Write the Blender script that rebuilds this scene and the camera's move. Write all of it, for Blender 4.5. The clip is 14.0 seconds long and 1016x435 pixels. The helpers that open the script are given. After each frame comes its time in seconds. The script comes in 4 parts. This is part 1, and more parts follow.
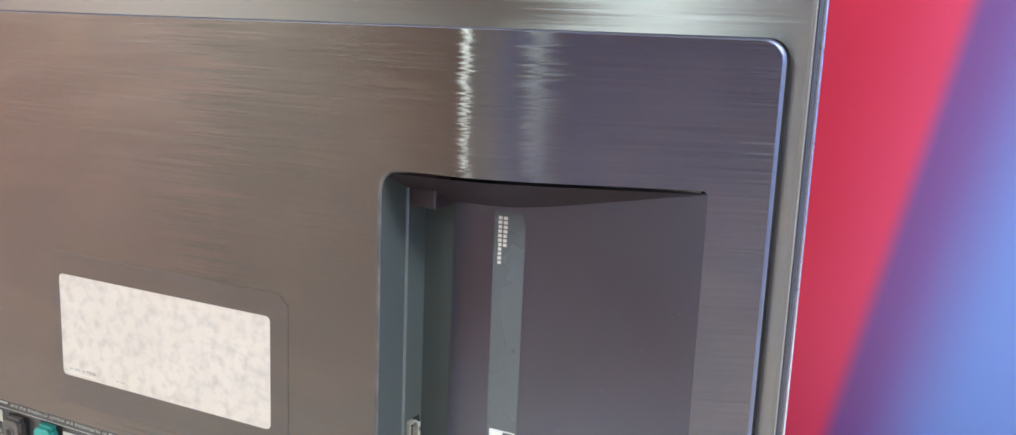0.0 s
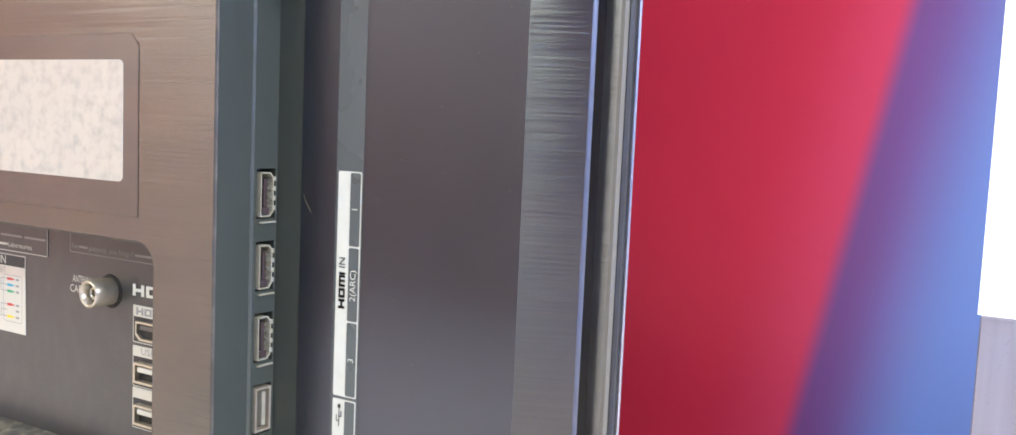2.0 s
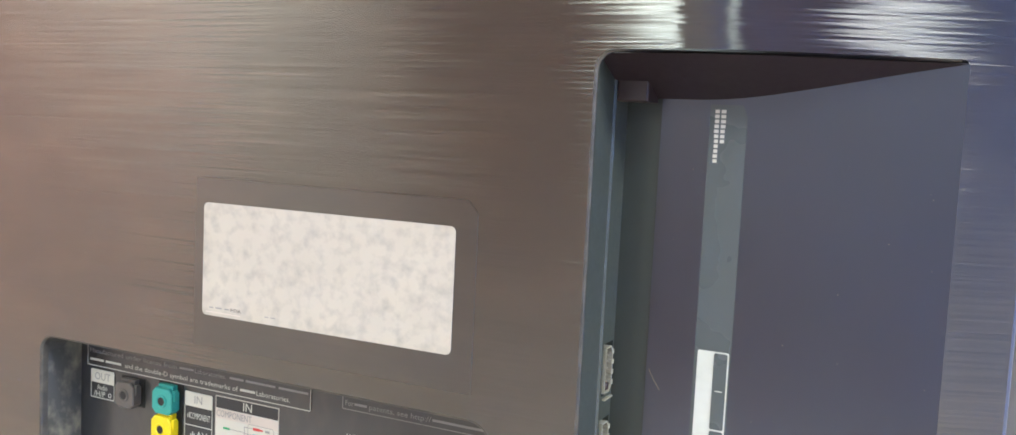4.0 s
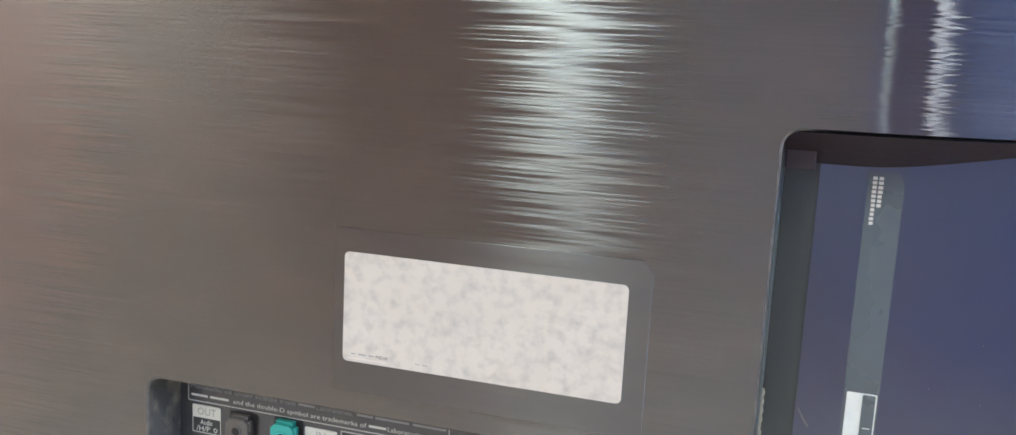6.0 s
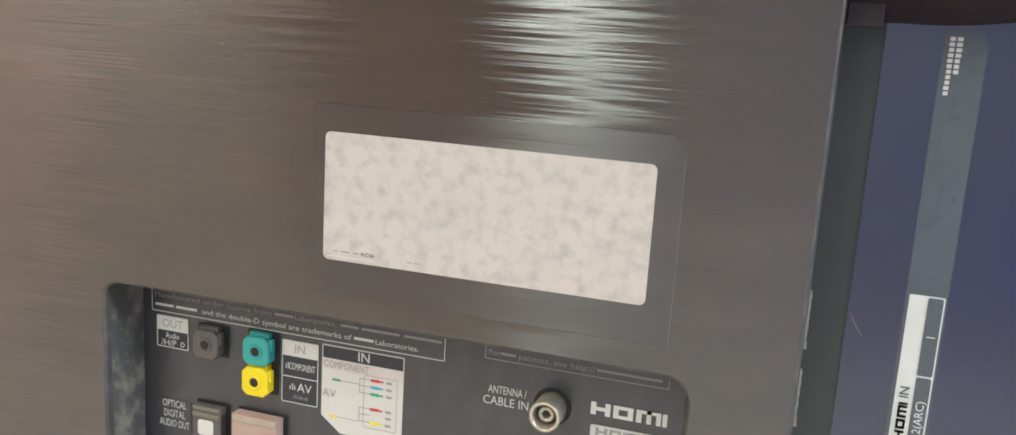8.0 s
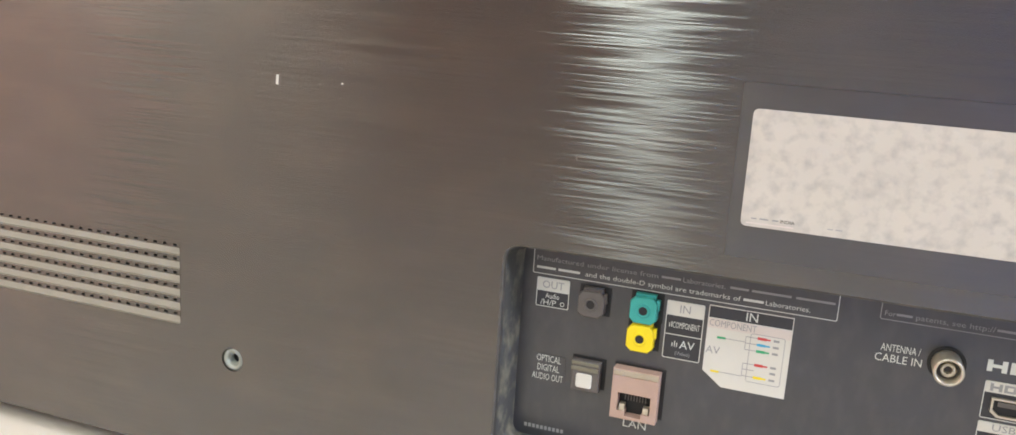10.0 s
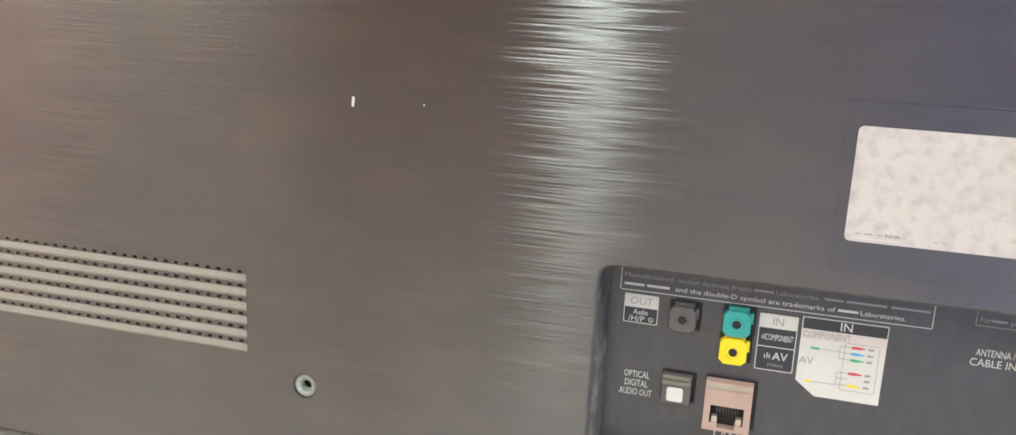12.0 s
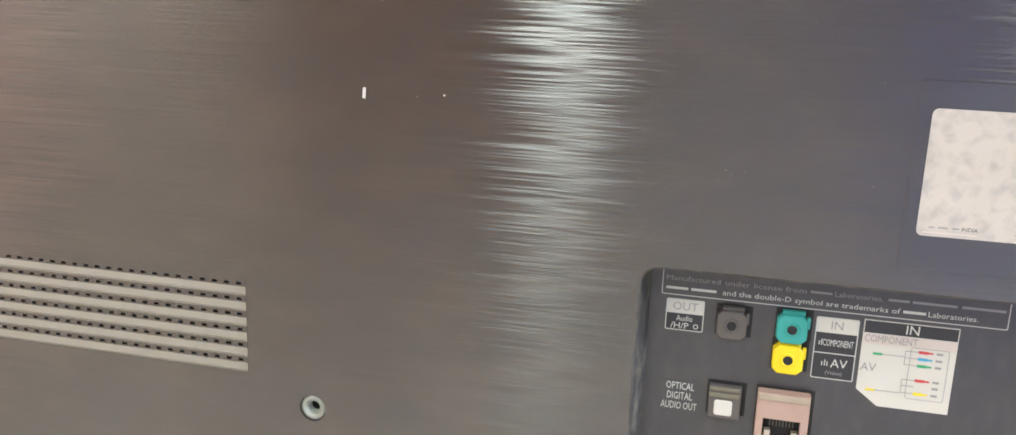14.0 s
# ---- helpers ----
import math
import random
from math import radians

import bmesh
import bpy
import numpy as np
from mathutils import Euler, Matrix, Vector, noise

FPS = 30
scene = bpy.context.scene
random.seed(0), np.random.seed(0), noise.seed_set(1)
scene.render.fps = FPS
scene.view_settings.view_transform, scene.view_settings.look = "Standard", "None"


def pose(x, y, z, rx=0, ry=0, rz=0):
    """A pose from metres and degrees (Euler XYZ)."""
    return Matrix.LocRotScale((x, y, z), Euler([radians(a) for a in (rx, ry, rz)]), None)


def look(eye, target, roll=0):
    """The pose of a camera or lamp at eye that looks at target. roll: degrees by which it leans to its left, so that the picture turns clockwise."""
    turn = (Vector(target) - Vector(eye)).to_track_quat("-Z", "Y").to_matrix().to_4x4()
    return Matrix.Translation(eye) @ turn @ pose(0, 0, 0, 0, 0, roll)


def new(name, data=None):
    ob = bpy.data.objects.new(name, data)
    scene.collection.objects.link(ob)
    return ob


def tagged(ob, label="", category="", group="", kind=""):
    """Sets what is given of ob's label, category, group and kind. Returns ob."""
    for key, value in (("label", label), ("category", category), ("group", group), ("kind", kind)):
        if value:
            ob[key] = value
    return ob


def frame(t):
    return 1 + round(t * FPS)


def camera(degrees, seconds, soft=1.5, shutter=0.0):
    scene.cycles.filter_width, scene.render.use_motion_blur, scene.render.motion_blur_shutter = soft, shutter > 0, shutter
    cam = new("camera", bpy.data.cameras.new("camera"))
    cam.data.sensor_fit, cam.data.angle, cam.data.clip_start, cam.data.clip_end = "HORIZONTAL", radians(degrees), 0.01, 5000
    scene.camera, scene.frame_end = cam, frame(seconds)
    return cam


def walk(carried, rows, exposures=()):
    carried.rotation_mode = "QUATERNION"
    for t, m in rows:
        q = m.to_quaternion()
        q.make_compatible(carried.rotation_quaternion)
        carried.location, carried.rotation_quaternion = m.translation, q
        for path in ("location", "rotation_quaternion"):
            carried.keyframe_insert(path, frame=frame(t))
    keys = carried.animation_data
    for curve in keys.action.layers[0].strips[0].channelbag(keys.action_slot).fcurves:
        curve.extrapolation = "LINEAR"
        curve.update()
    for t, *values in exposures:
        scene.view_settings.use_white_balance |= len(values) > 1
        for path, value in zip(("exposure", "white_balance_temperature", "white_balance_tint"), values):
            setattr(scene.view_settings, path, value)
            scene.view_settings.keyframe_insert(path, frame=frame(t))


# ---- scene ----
cam = camera(57.0, 14.0)
PATH = [
    (0, (0.493, -0.227, 1.216), (-0.366, 1.54, 0.844), 2.4),
    (0.5, (0.504, -0.188, 1.14), (-0.472, 1.546, 0.938), 1.4),
    (1, (0.499, -0.164, 1.116), (-0.483, 1.556, 0.84), 1.9),
    (1.5, (0.517, -0.169, 1.104), (-0.485, 1.548, 0.884), 2.1),
    (2, (0.555, -0.196, 1.108), (-0.443, 1.528, 0.927), 2.5),
    (2.5, (0.573, -0.214, 1.126), (-0.426, 1.514, 0.995), 2.8),
    (3, (0.571, -0.232, 1.14), (-0.421, 1.502, 1.034), 2.9),
    (3.5, (0.531, -0.236, 1.169), (-0.432, 1.506, 0.972), 2.1),
    (4, (0.433, -0.24, 1.153), (-0.44, 1.551, 0.979), 2.8),
    (4.2, (0.384, -0.229, 1.152), (-0.416, 1.588, 0.911), 2.7),
    (6.3, (0.347, -0.285, 1.194), (-0.24, 1.597, 0.859), 3.1),
    (6.5, (0.346, -0.277, 1.183), (-0.233, 1.606, 0.837), 3.2),
    (7, (0.34, -0.248, 1.163), (-0.21, 1.636, 0.782), 3.5),
    (7.2, (0.34, -0.25, 1.161), (-0.218, 1.632, 0.779), 3.5),
    (9.3, (0.277, -0.234, 1.153), (-0.334, 1.617, 0.707), 3.6),
    (9.5, (0.25, -0.24, 1.146), (-0.36, 1.611, 0.695), 3.5),
    (10, (0.23, -0.311, 1.152), (-0.422, 1.528, 0.715), 3.8),
    (10.5, (0.254, -0.41, 1.215), (-0.425, 1.409, 0.737), 3.2),
    (10.8, (0.213, -0.393, 1.224), (-0.463, 1.429, 0.75), 2.9),
    (11, (0.172, -0.361, 1.197), (-0.456, 1.482, 0.74), 3.1),
    (11.5, (0.143, -0.305, 1.169), (-0.374, 1.567, 0.693), 3.2),
    (12, (0.173, -0.323, 1.164), (-0.341, 1.549, 0.685), 2.8),
    (12.5, (0.193, -0.347, 1.174), (-0.299, 1.536, 0.713), 2.6),
    (13, (0.197, -0.332, 1.157), (-0.269, 1.559, 0.702), 2.5),
    (13.5, (0.18, -0.304, 1.156), (-0.26, 1.591, 0.693), 2.4),
    (14, (0.145, -0.298, 1.155), (-0.308, 1.592, 0.682), 2.1),
]
EXPOSURES = [(0, 0.13, 6400, 7), (0.5, 0.13, 6450, 7), (1.0, 0.08, 6700, 12), (1.5, 0.13, 6600, 11), (2.5, 0.07, 6500, 9), (3.2, -0.02, 6450, 7), (4.2, 0.05, 6450, 6),
             (6.5, -0.18, 6150, 7), (7.2, -0.23, 6400, 6), (9.5, -0.20, 6800, 9), (11.0, -0.03, 6500, 8), (11.5, 0.04, 6500, 10), (12.5, -0.02, 6550, 8), (14.0, 0.0, 6550, 9)]
walk(cam, [(t, look(eye, target, roll)) for t, eye, target, roll in PATH], EXPOSURES)

from mathutils.geometry import delaunay_2d_cdt

# ---- world and lamps ----
world = bpy.data.worlds.new("shop_world")
scene.world = world
world.use_nodes = True
world.node_tree.nodes["Background"].inputs[0].default_value = (0.9, 0.93, 1.0, 1)
world.node_tree.nodes["Background"].inputs[1].default_value = 0.12


def area_lamp(name, eye, sx, sy, watts, colour):
    """A lamp that shines straight down."""
    data = bpy.data.lights.new(name, "AREA")
    data.shape, data.size, data.size_y, data.energy, data.color = "RECTANGLE", sx, sy, watts, colour
    ob = new(name, data)
    ob.matrix_world = Matrix.Translation(eye)
    return ob


# First, fourth and fifth follow streaks on the cover; the rest are added fill.
LAMPS = [(-0.45, -2.6, 0.10, 1.2, 25, (0.86, 0.99, 0.98)), (-0.27, -1.35, 0.10, 1.0, 17, (0.90, 1.0, 0.95)), (-2.35, -2.1, 1.3, 2.2, 44, (1.0, 0.95, 0.84)),
         (0.955, -1.9, 0.03, 0.7, 8.5, (0.84, 1.0, 0.92)), (2.42, -2.0, 0.20, 0.36, 26, (0.94, 0.98, 1.0)),
         (3.0, -0.55, 0.3, 0.7, 220, (0.96, 0.97, 1.0)), (1.55, -0.2, 0.5, 0.15, 5, (1.0, 0.97, 1.0))]
for lx, ly, sx, sy, watts, colour in LAMPS:
    area_lamp("unseen_ceiling_lamp", (lx, ly, 2.62), sx, sy, watts, colour)


# ---- materials ----
def mat(name, colour, rough=0.5, metal=0.0, grain=(60, 60, 60), vary=0.12, bump=0.05, bump_scale=(400, 400, 400), spec=0.5, dust=None, dist=0.0003):
    m = bpy.data.materials.new(name)
    m.use_nodes = True
    n, l = m.node_tree.nodes, m.node_tree.links
    p = n["Principled BSDF"]
    p.inputs["Metallic"].default_value, p.inputs["Specular IOR Level"].default_value = metal, spec
    co = n.new("ShaderNodeTexCoord")

    def noise_at(scale, detail=3):
        mp, nz = n.new("ShaderNodeMapping"), n.new("ShaderNodeTexNoise")
        mp.inputs["Scale"].default_value = scale
        nz.inputs["Scale"].default_value, nz.inputs["Detail"].default_value = 1.0, detail
        l.new(co.outputs["Object"], mp.inputs["Vector"])
        l.new(mp.outputs[0], nz.inputs["Vector"])
        return nz.outputs["Fac"]

    big = noise_at(grain)
    hsv = n.new("ShaderNodeMix")
    hsv.data_type = "RGBA"
    hsv.inputs["A"].default_value = (*[c * (1 - vary) for c in colour], 1)
    hsv.inputs["B"].default_value = (*[min(1, c * (1 + vary)) for c in colour], 1)
    l.new(big, hsv.inputs["Factor"])
    out = hsv.outputs["Result"]
    fine = noise_at(bump_scale)
    if dust:
        ramp, mix = n.new("ShaderNodeMapRange"), n.new("ShaderNodeMix")
        mix.data_type = "RGBA"
        ramp.inputs["From Min"].default_value, ramp.inputs["From Max"].default_value = 0.45, 0.75
        ramp.inputs["To Max"].default_value = dust[1]
        l.new(noise_at(dust[2], 6), ramp.inputs["Value"])
        l.new(ramp.outputs[0], mix.inputs["Factor"])
        l.new(out, mix.inputs["A"])
        mix.inputs["B"].default_value = (*dust[0], 1)
        out = mix.outputs["Result"]
    l.new(out, p.inputs["Base Color"])
    rr = n.new("ShaderNodeMapRange")
    rr.inputs["To Min"].default_value, rr.inputs["To Max"].default_value = max(0.03, rough - 0.07), min(1, rough + 0.07)
    l.new(fine, rr.inputs["Value"])
    l.new(rr.outputs[0], p.inputs["Roughness"])
    if bump:
        bp = n.new("ShaderNodeBump")
        bp.inputs["Strength"].default_value, bp.inputs["Distance"].default_value = bump, dist
        l.new(fine, bp.inputs["Height"])
        l.new(bp.outputs[0], p.inputs["Normal"])
    return m


def brushed(name, colour, across, along, tilt):
    """Hairline-brushed metal: the lines run along x and spread the light up and down (across them) far more than along."""
    m = mat(name, colour, 0.3, 1.0, (3, 3, 9), 0.10, 0, (14, 1, 1500), dust=((0.30, 0.26, 0.22), 0.16, (25, 25, 60)))
    n, l = m.node_tree.nodes, m.node_tree.links
    p = n["Principled BSDF"]
    metal = n.new("ShaderNodeBsdfAnisotropic")
    metal.distribution = "BECKMANN"
    metal.inputs["Anisotropy"].default_value = math.sqrt(along / across) - 1
    tangent = n.new("ShaderNodeTangent")
    tangent.direction_type, tangent.uv_map = "UV_MAP", "UVMap"
    l.new(tangent.outputs[0], metal.inputs["Tangent"])
    co = n.new("ShaderNodeTexCoord")

    def lines(scale, seed, detail=2.0):
        mp, nz = n.new("ShaderNodeMapping"), n.new("ShaderNodeTexNoise")
        mp.inputs["Scale"].default_value, mp.inputs["Location"].default_value = scale, (seed, 0, seed)
        nz.inputs["Scale"].default_value, nz.inputs["Detail"].default_value = 1.0, detail
        l.new(co.outputs["Object"], mp.inputs["Vector"])
        l.new(mp.outputs[0], nz.inputs["Vector"])
        return nz.outputs["Fac"]

    def ranged(fac, lo, hi, a=0.35, b=0.65):
        r = n.new("ShaderNodeMapRange")
        r.inputs["From Min"].default_value, r.inputs["From Max"].default_value = a, b
        r.inputs["To Min"].default_value, r.inputs["To Max"].default_value = lo, hi
        l.new(fac, r.inputs["Value"])
        return r.outputs[0]

    def added(a, b):
        x = n.new("ShaderNodeMath")
        x.operation = "ADD"
        l.new(a, x.inputs[0])
        l.new(b, x.inputs[1])
        return x.outputs[0]

    coarse, fine, long, steep = lines((9, 1, 1350), 3.0, 1), lines((14, 1, 2500), 7.0, 1), lines((6, 1, 420), 11.0), lines((15, 1, 2500), 17.0, 1)
    # each brush line spreads the light by its own amount and leans a little to one side, up or down
    spread = math.sqrt(math.sqrt(along * across))
    l.new(ranged(coarse, spread * 0.96, spread * 1.04), metal.inputs["Roughness"])
    wide = added(added(ranged(coarse, -tilt, tilt), ranged(fine, -0.7 * tilt, 0.7 * tilt)), ranged(long, -0.3 * tilt, 0.3 * tilt))
    high = ranged(steep, -1.3 * tilt, 1.3 * tilt)
    aside, geo, tilted, unit = n.new("ShaderNodeCombineXYZ"), n.new("ShaderNodeNewGeometry"), n.new("ShaderNodeVectorMath"), n.new("ShaderNodeVectorMath")
    tilted.operation, unit.operation = "ADD", "NORMALIZE"
    l.new(wide, aside.inputs["X"])
    l.new(high, aside.inputs["Z"])
    l.new(geo.outputs["Normal"], tilted.inputs[0])
    l.new(aside.outputs[0], tilted.inputs[1])
    l.new(tilted.outputs[0], unit.inputs[0])
    l.new(unit.outputs[0], metal.inputs["Normal"])
    shade = n.new("ShaderNodeMix")
    shade.data_type, shade.blend_type = "RGBA", "MULTIPLY"
    shade.inputs["Factor"].default_value = 1.0
    l.new(p.inputs["Base Color"].links[0].from_socket, shade.inputs["A"])
    l.new(ranged(fine, 0.99, 1.01), shade.inputs["B"])
    l.new(shade.outputs["Result"], metal.inputs["Color"])
    l.new(metal.outputs[0], n["Material Output"].inputs["Surface"])
    n.remove(p)
    return m


def glow(name, colour, strength):
    m = bpy.data.materials.new(name)
    m.use_nodes = True
    p = m.node_tree.nodes["Principled BSDF"]
    p.inputs["Base Color"].default_value = p.inputs["Emission Color"].default_value = (*colour, 1)
    p.inputs["Emission Strength"].default_value = strength
    return m


COVER = brushed("brushed_dark_metal", (0.158, 0.156, 0.152), 0.27, 0.013, 0.020)
REAR = brushed("brushed_silver_metal", (0.22, 0.225, 0.23), 0.34, 0.05, 0.010)
PAD = brushed("smooth_dark_metal", (0.154, 0.154, 0.153), 0.27, 0.04, 0.002)
TRAY = mat("matte_black_plastic", (0.020, 0.021, 0.026), 0.33, 0, (30, 30, 30), 0.2, 0.08, (900, 900, 900), spec=1.0, dust=((0.26, 0.23, 0.18), 0.07, (180, 180, 90)))
WALL_DUST = mat("dusty_black_plastic", (0.05, 0.05, 0.045), 0.6, 0, (30, 30, 30), 0.2, 0.12, (900, 900, 900), dust=((0.30, 0.275, 0.19), 0.55, (220, 220, 160)))
SIDE = mat("charcoal_plastic", (0.039, 0.046, 0.039), 0.36, 0, (15, 15, 15), 0.15, 0.03, (500, 500, 500), spec=0.55)
SLOPE = mat("satin_metallic_charcoal", (0.112, 0.119, 0.148), 0.31, 1.0, (15, 15, 15), 0.08, 0, (40, 40, 40))
# end walls: darker and redder than the other recess walls
END = mat("dark_maroon_recess_end", (0.020, 0.013, 0.016), 0.5, 0, (40, 40, 40), 0.15, 0.03, spec=0.3)
STRIP = mat("glossy_grey_strip", (0.085, 0.10, 0.105), 0.28, 0, (15, 15, 15), 0.10, 0, (40, 40, 40))
INK = mat("white_ink", (0.60, 0.61, 0.56), 0.55, 0, (300, 300, 300), 0.08, 0)
INK_GREY = mat("grey_ink", (0.28, 0.28, 0.28), 0.55, 0, (300, 300, 300), 0.08, 0)
INK_DARK = mat("dark_ink", (0.03, 0.03, 0.035), 0.5, 0, (300, 300, 300), 0.1, 0)
PAPER = mat("printed_paper", (0.53, 0.49, 0.425), 0.55, 0, (60, 60, 60), 0.08, 0.04, dust=((0.25, 0.245, 0.24), 0.50, (230, 230, 230)))
LABEL = mat("white_label", (0.60, 0.58, 0.52), 0.5, 0, (90, 90, 90), 0.06, 0.02)
PINKISH = mat("cream_label", (0.60, 0.53, 0.48), 0.5, 0, (90, 90, 90), 0.06, 0.02)
TEAL = mat("teal_plastic", (0.035, 0.33, 0.29), 0.45, 0, (200, 200, 200), 0.1, 0.04)
YELLOW = mat("yellow_plastic", (0.80, 0.62, 0.01), 0.45, 0, (200, 200, 200), 0.08, 0.04)
BLACKJACK = mat("brown_grey_plastic", (0.105, 0.093, 0.086), 0.45, 0, (200, 200, 200), 0.12, 0.04)
CLIP = mat("dark_brown_plastic", (0.040, 0.027, 0.028), 0.45, 0, (200, 200, 200), 0.12, 0.04)
BEIGE = mat("beige_plastic", (0.42, 0.29, 0.235), 0.5, 0, (200, 200, 200), 0.1, 0.05)
STEEL = mat("worn_nickel", (0.52, 0.47, 0.38), 0.33, 0.65, (300, 300, 300), 0.2, 0.05, (600, 600, 600))
OLIVE = mat("olive_plastic", (0.17, 0.155, 0.11), 0.5, 0, (200, 200, 200), 0.12, 0.05)
LEDGE = mat("worn_beige", (0.37, 0.31, 0.23), 0.5, 0, (200, 200, 200), 0.12, 0.05)
SHELL = mat("pale_nickel", (0.34, 0.33, 0.26), 0.45, 0.3, (300, 300, 300), 0.2, 0.05, (600, 600, 600))
BRIGHT = mat("zinc_thread", (0.31, 0.33, 0.29), 0.5, 0.35, (300, 300, 300), 0.1, 0.05)
HOLE = mat("dark_cavity", (0.010, 0.010, 0.011), 0.6, 0, (100, 100, 100), 0.2, 0)
# Slats paler than the cover: light on the upturned ledges is in this colour.
VENT = mat("lit_slat_and_dust_grey", (0.235, 0.22, 0.18), 0.5, 0.3, (60, 60, 200), 0.12, 0.08)
BEZEL = mat("black_bezel", (0.014, 0.014, 0.017), 0.5, 0, (40, 40, 40), 0.1, 0.03)
EDGE_METAL = mat("bevelled_metal", (0.12, 0.13, 0.17), 0.42, 1, (100, 100, 100), 0.08, 0.02)
RIM = mat("worn_dark_rim", (0.075, 0.072, 0.066), 0.5, 0.5, (90, 90, 90), 0.3, 0.05, (700, 700, 700), dust=((0.24, 0.21, 0.16), 0.35, (140, 140, 140)))
TAN = mat("tan_edge", (0.13, 0.122, 0.105), 0.6, 0.2, (100, 100, 100), 0.08, 0.02)
TRIM = mat("polished_trim", (0.42, 0.42, 0.46), 0.3, 1, (100, 100, 100), 0.05, 0.0)
SHELF = mat("cream_laminate", (0.78, 0.71, 0.60), 0.4, 0, (8, 8, 8), 0.05, 0.03)
WARM_WALL = mat("peach_reflection_tint", (0.86, 0.61, 0.52), 0.7, 0, (2, 2, 2), 0.06, 0.05, (60, 60, 60))
BLUE_WALL = mat("blue_reflection_tint", (0.14, 0.25, 0.55), 0.6, 0, (2, 2, 2), 0.06, 0.05, (60, 60, 60))
CEIL = mat("ceiling_white", (0.55, 0.55, 0.55), 0.8, 0, (2, 2, 2), 0.04, 0.05, (60, 60, 60))
FLOOR = mat("red_reflection_floor", (0.38, 0.185, 0.16), 0.35, 0, (3, 3, 3), 0.12, 0.03, (50, 50, 50))
SIGN_WHITE = glow("lit_white_sign", (0.93, 0.96, 1.0), 1.0)
SIGN_BLUE = mat("blue_print", (0.08, 0.17, 0.42), 0.4, 0, (50, 50, 50), 0.05, 0)
SIGN_GREY = mat("grey_acrylic", (0.30, 0.29, 0.36), 0.3, 0, (120, 120, 5), 0.35, 0.03)
LAMP_GLASS = glow("lamp_diffuser", (0.95, 1.0, 0.97), 3.0)
RED, GREEN, CYAN = (mat(nm, c, 0.5, 0, (200, 200, 200), 0.05, 0) for nm, c in (("red_ink", (0.55, 0.05, 0.05)), ("green_ink", (0.04, 0.35, 0.15)), ("cyan_ink", (0.06, 0.35, 0.55))))


def backdrop_material():
    """Red wall, pinker towards a slanting edge; past it violet shade and blue glow are painted in."""
    m = mat("red_wall_painted_glow", (0.68, 0.034, 0.070), 0.45, 0, (6, 6, 6), 0.12, 0.04, (120, 120, 120))
    n, l = m.node_tree.nodes, m.node_tree.links
    p = n["Principled BSDF"]
    red = p.inputs["Base Color"].links[0].from_socket
    geo, sep = n.new("ShaderNodeNewGeometry"), n.new("ShaderNodeSeparateXYZ")
    l.new(geo.outputs["Position"], sep.inputs[0])
    lean = n.new("ShaderNodeMath")
    lean.operation, lean.inputs[1].default_value = "MULTIPLY_ADD", -0.20
    l.new(sep.outputs["Z"], lean.inputs[0])
    l.new(sep.outputs["X"], lean.inputs[2])

    def step(a, b):
        r = n.new("ShaderNodeMapRange")
        r.interpolation_type = "SMOOTHSTEP"
        r.inputs["From Min"].default_value, r.inputs["From Max"].default_value = a, b
        l.new(lean.outputs[0], r.inputs["Value"])
        return r.outputs[0]

    def mixed(fac, a, b):
        x = n.new("ShaderNodeMix")
        x.data_type = "RGBA"
        l.new(fac, x.inputs["Factor"])
        l.new(a, x.inputs["A"])
        if isinstance(b, tuple):
            x.inputs["B"].default_value = (*b, 1)
        else:
            l.new(b, x.inputs["B"])
        return x.outputs["Result"]

    # the violet shade and the sign's blue glow are put into the wall colour
    pink = mixed(step(0.175, 0.238), red, (0.70, 0.055, 0.11))
    violet = n.new("ShaderNodeRGB")
    violet.outputs[0].default_value = (0.19, 0.080, 0.24, 1)
    blue = mixed(step(0.246, 0.315), violet.outputs[0], (0.17, 0.27, 0.56))
    l.new(mixed(step(0.230, 0.245), pink, blue), p.inputs["Base Color"])
    return m


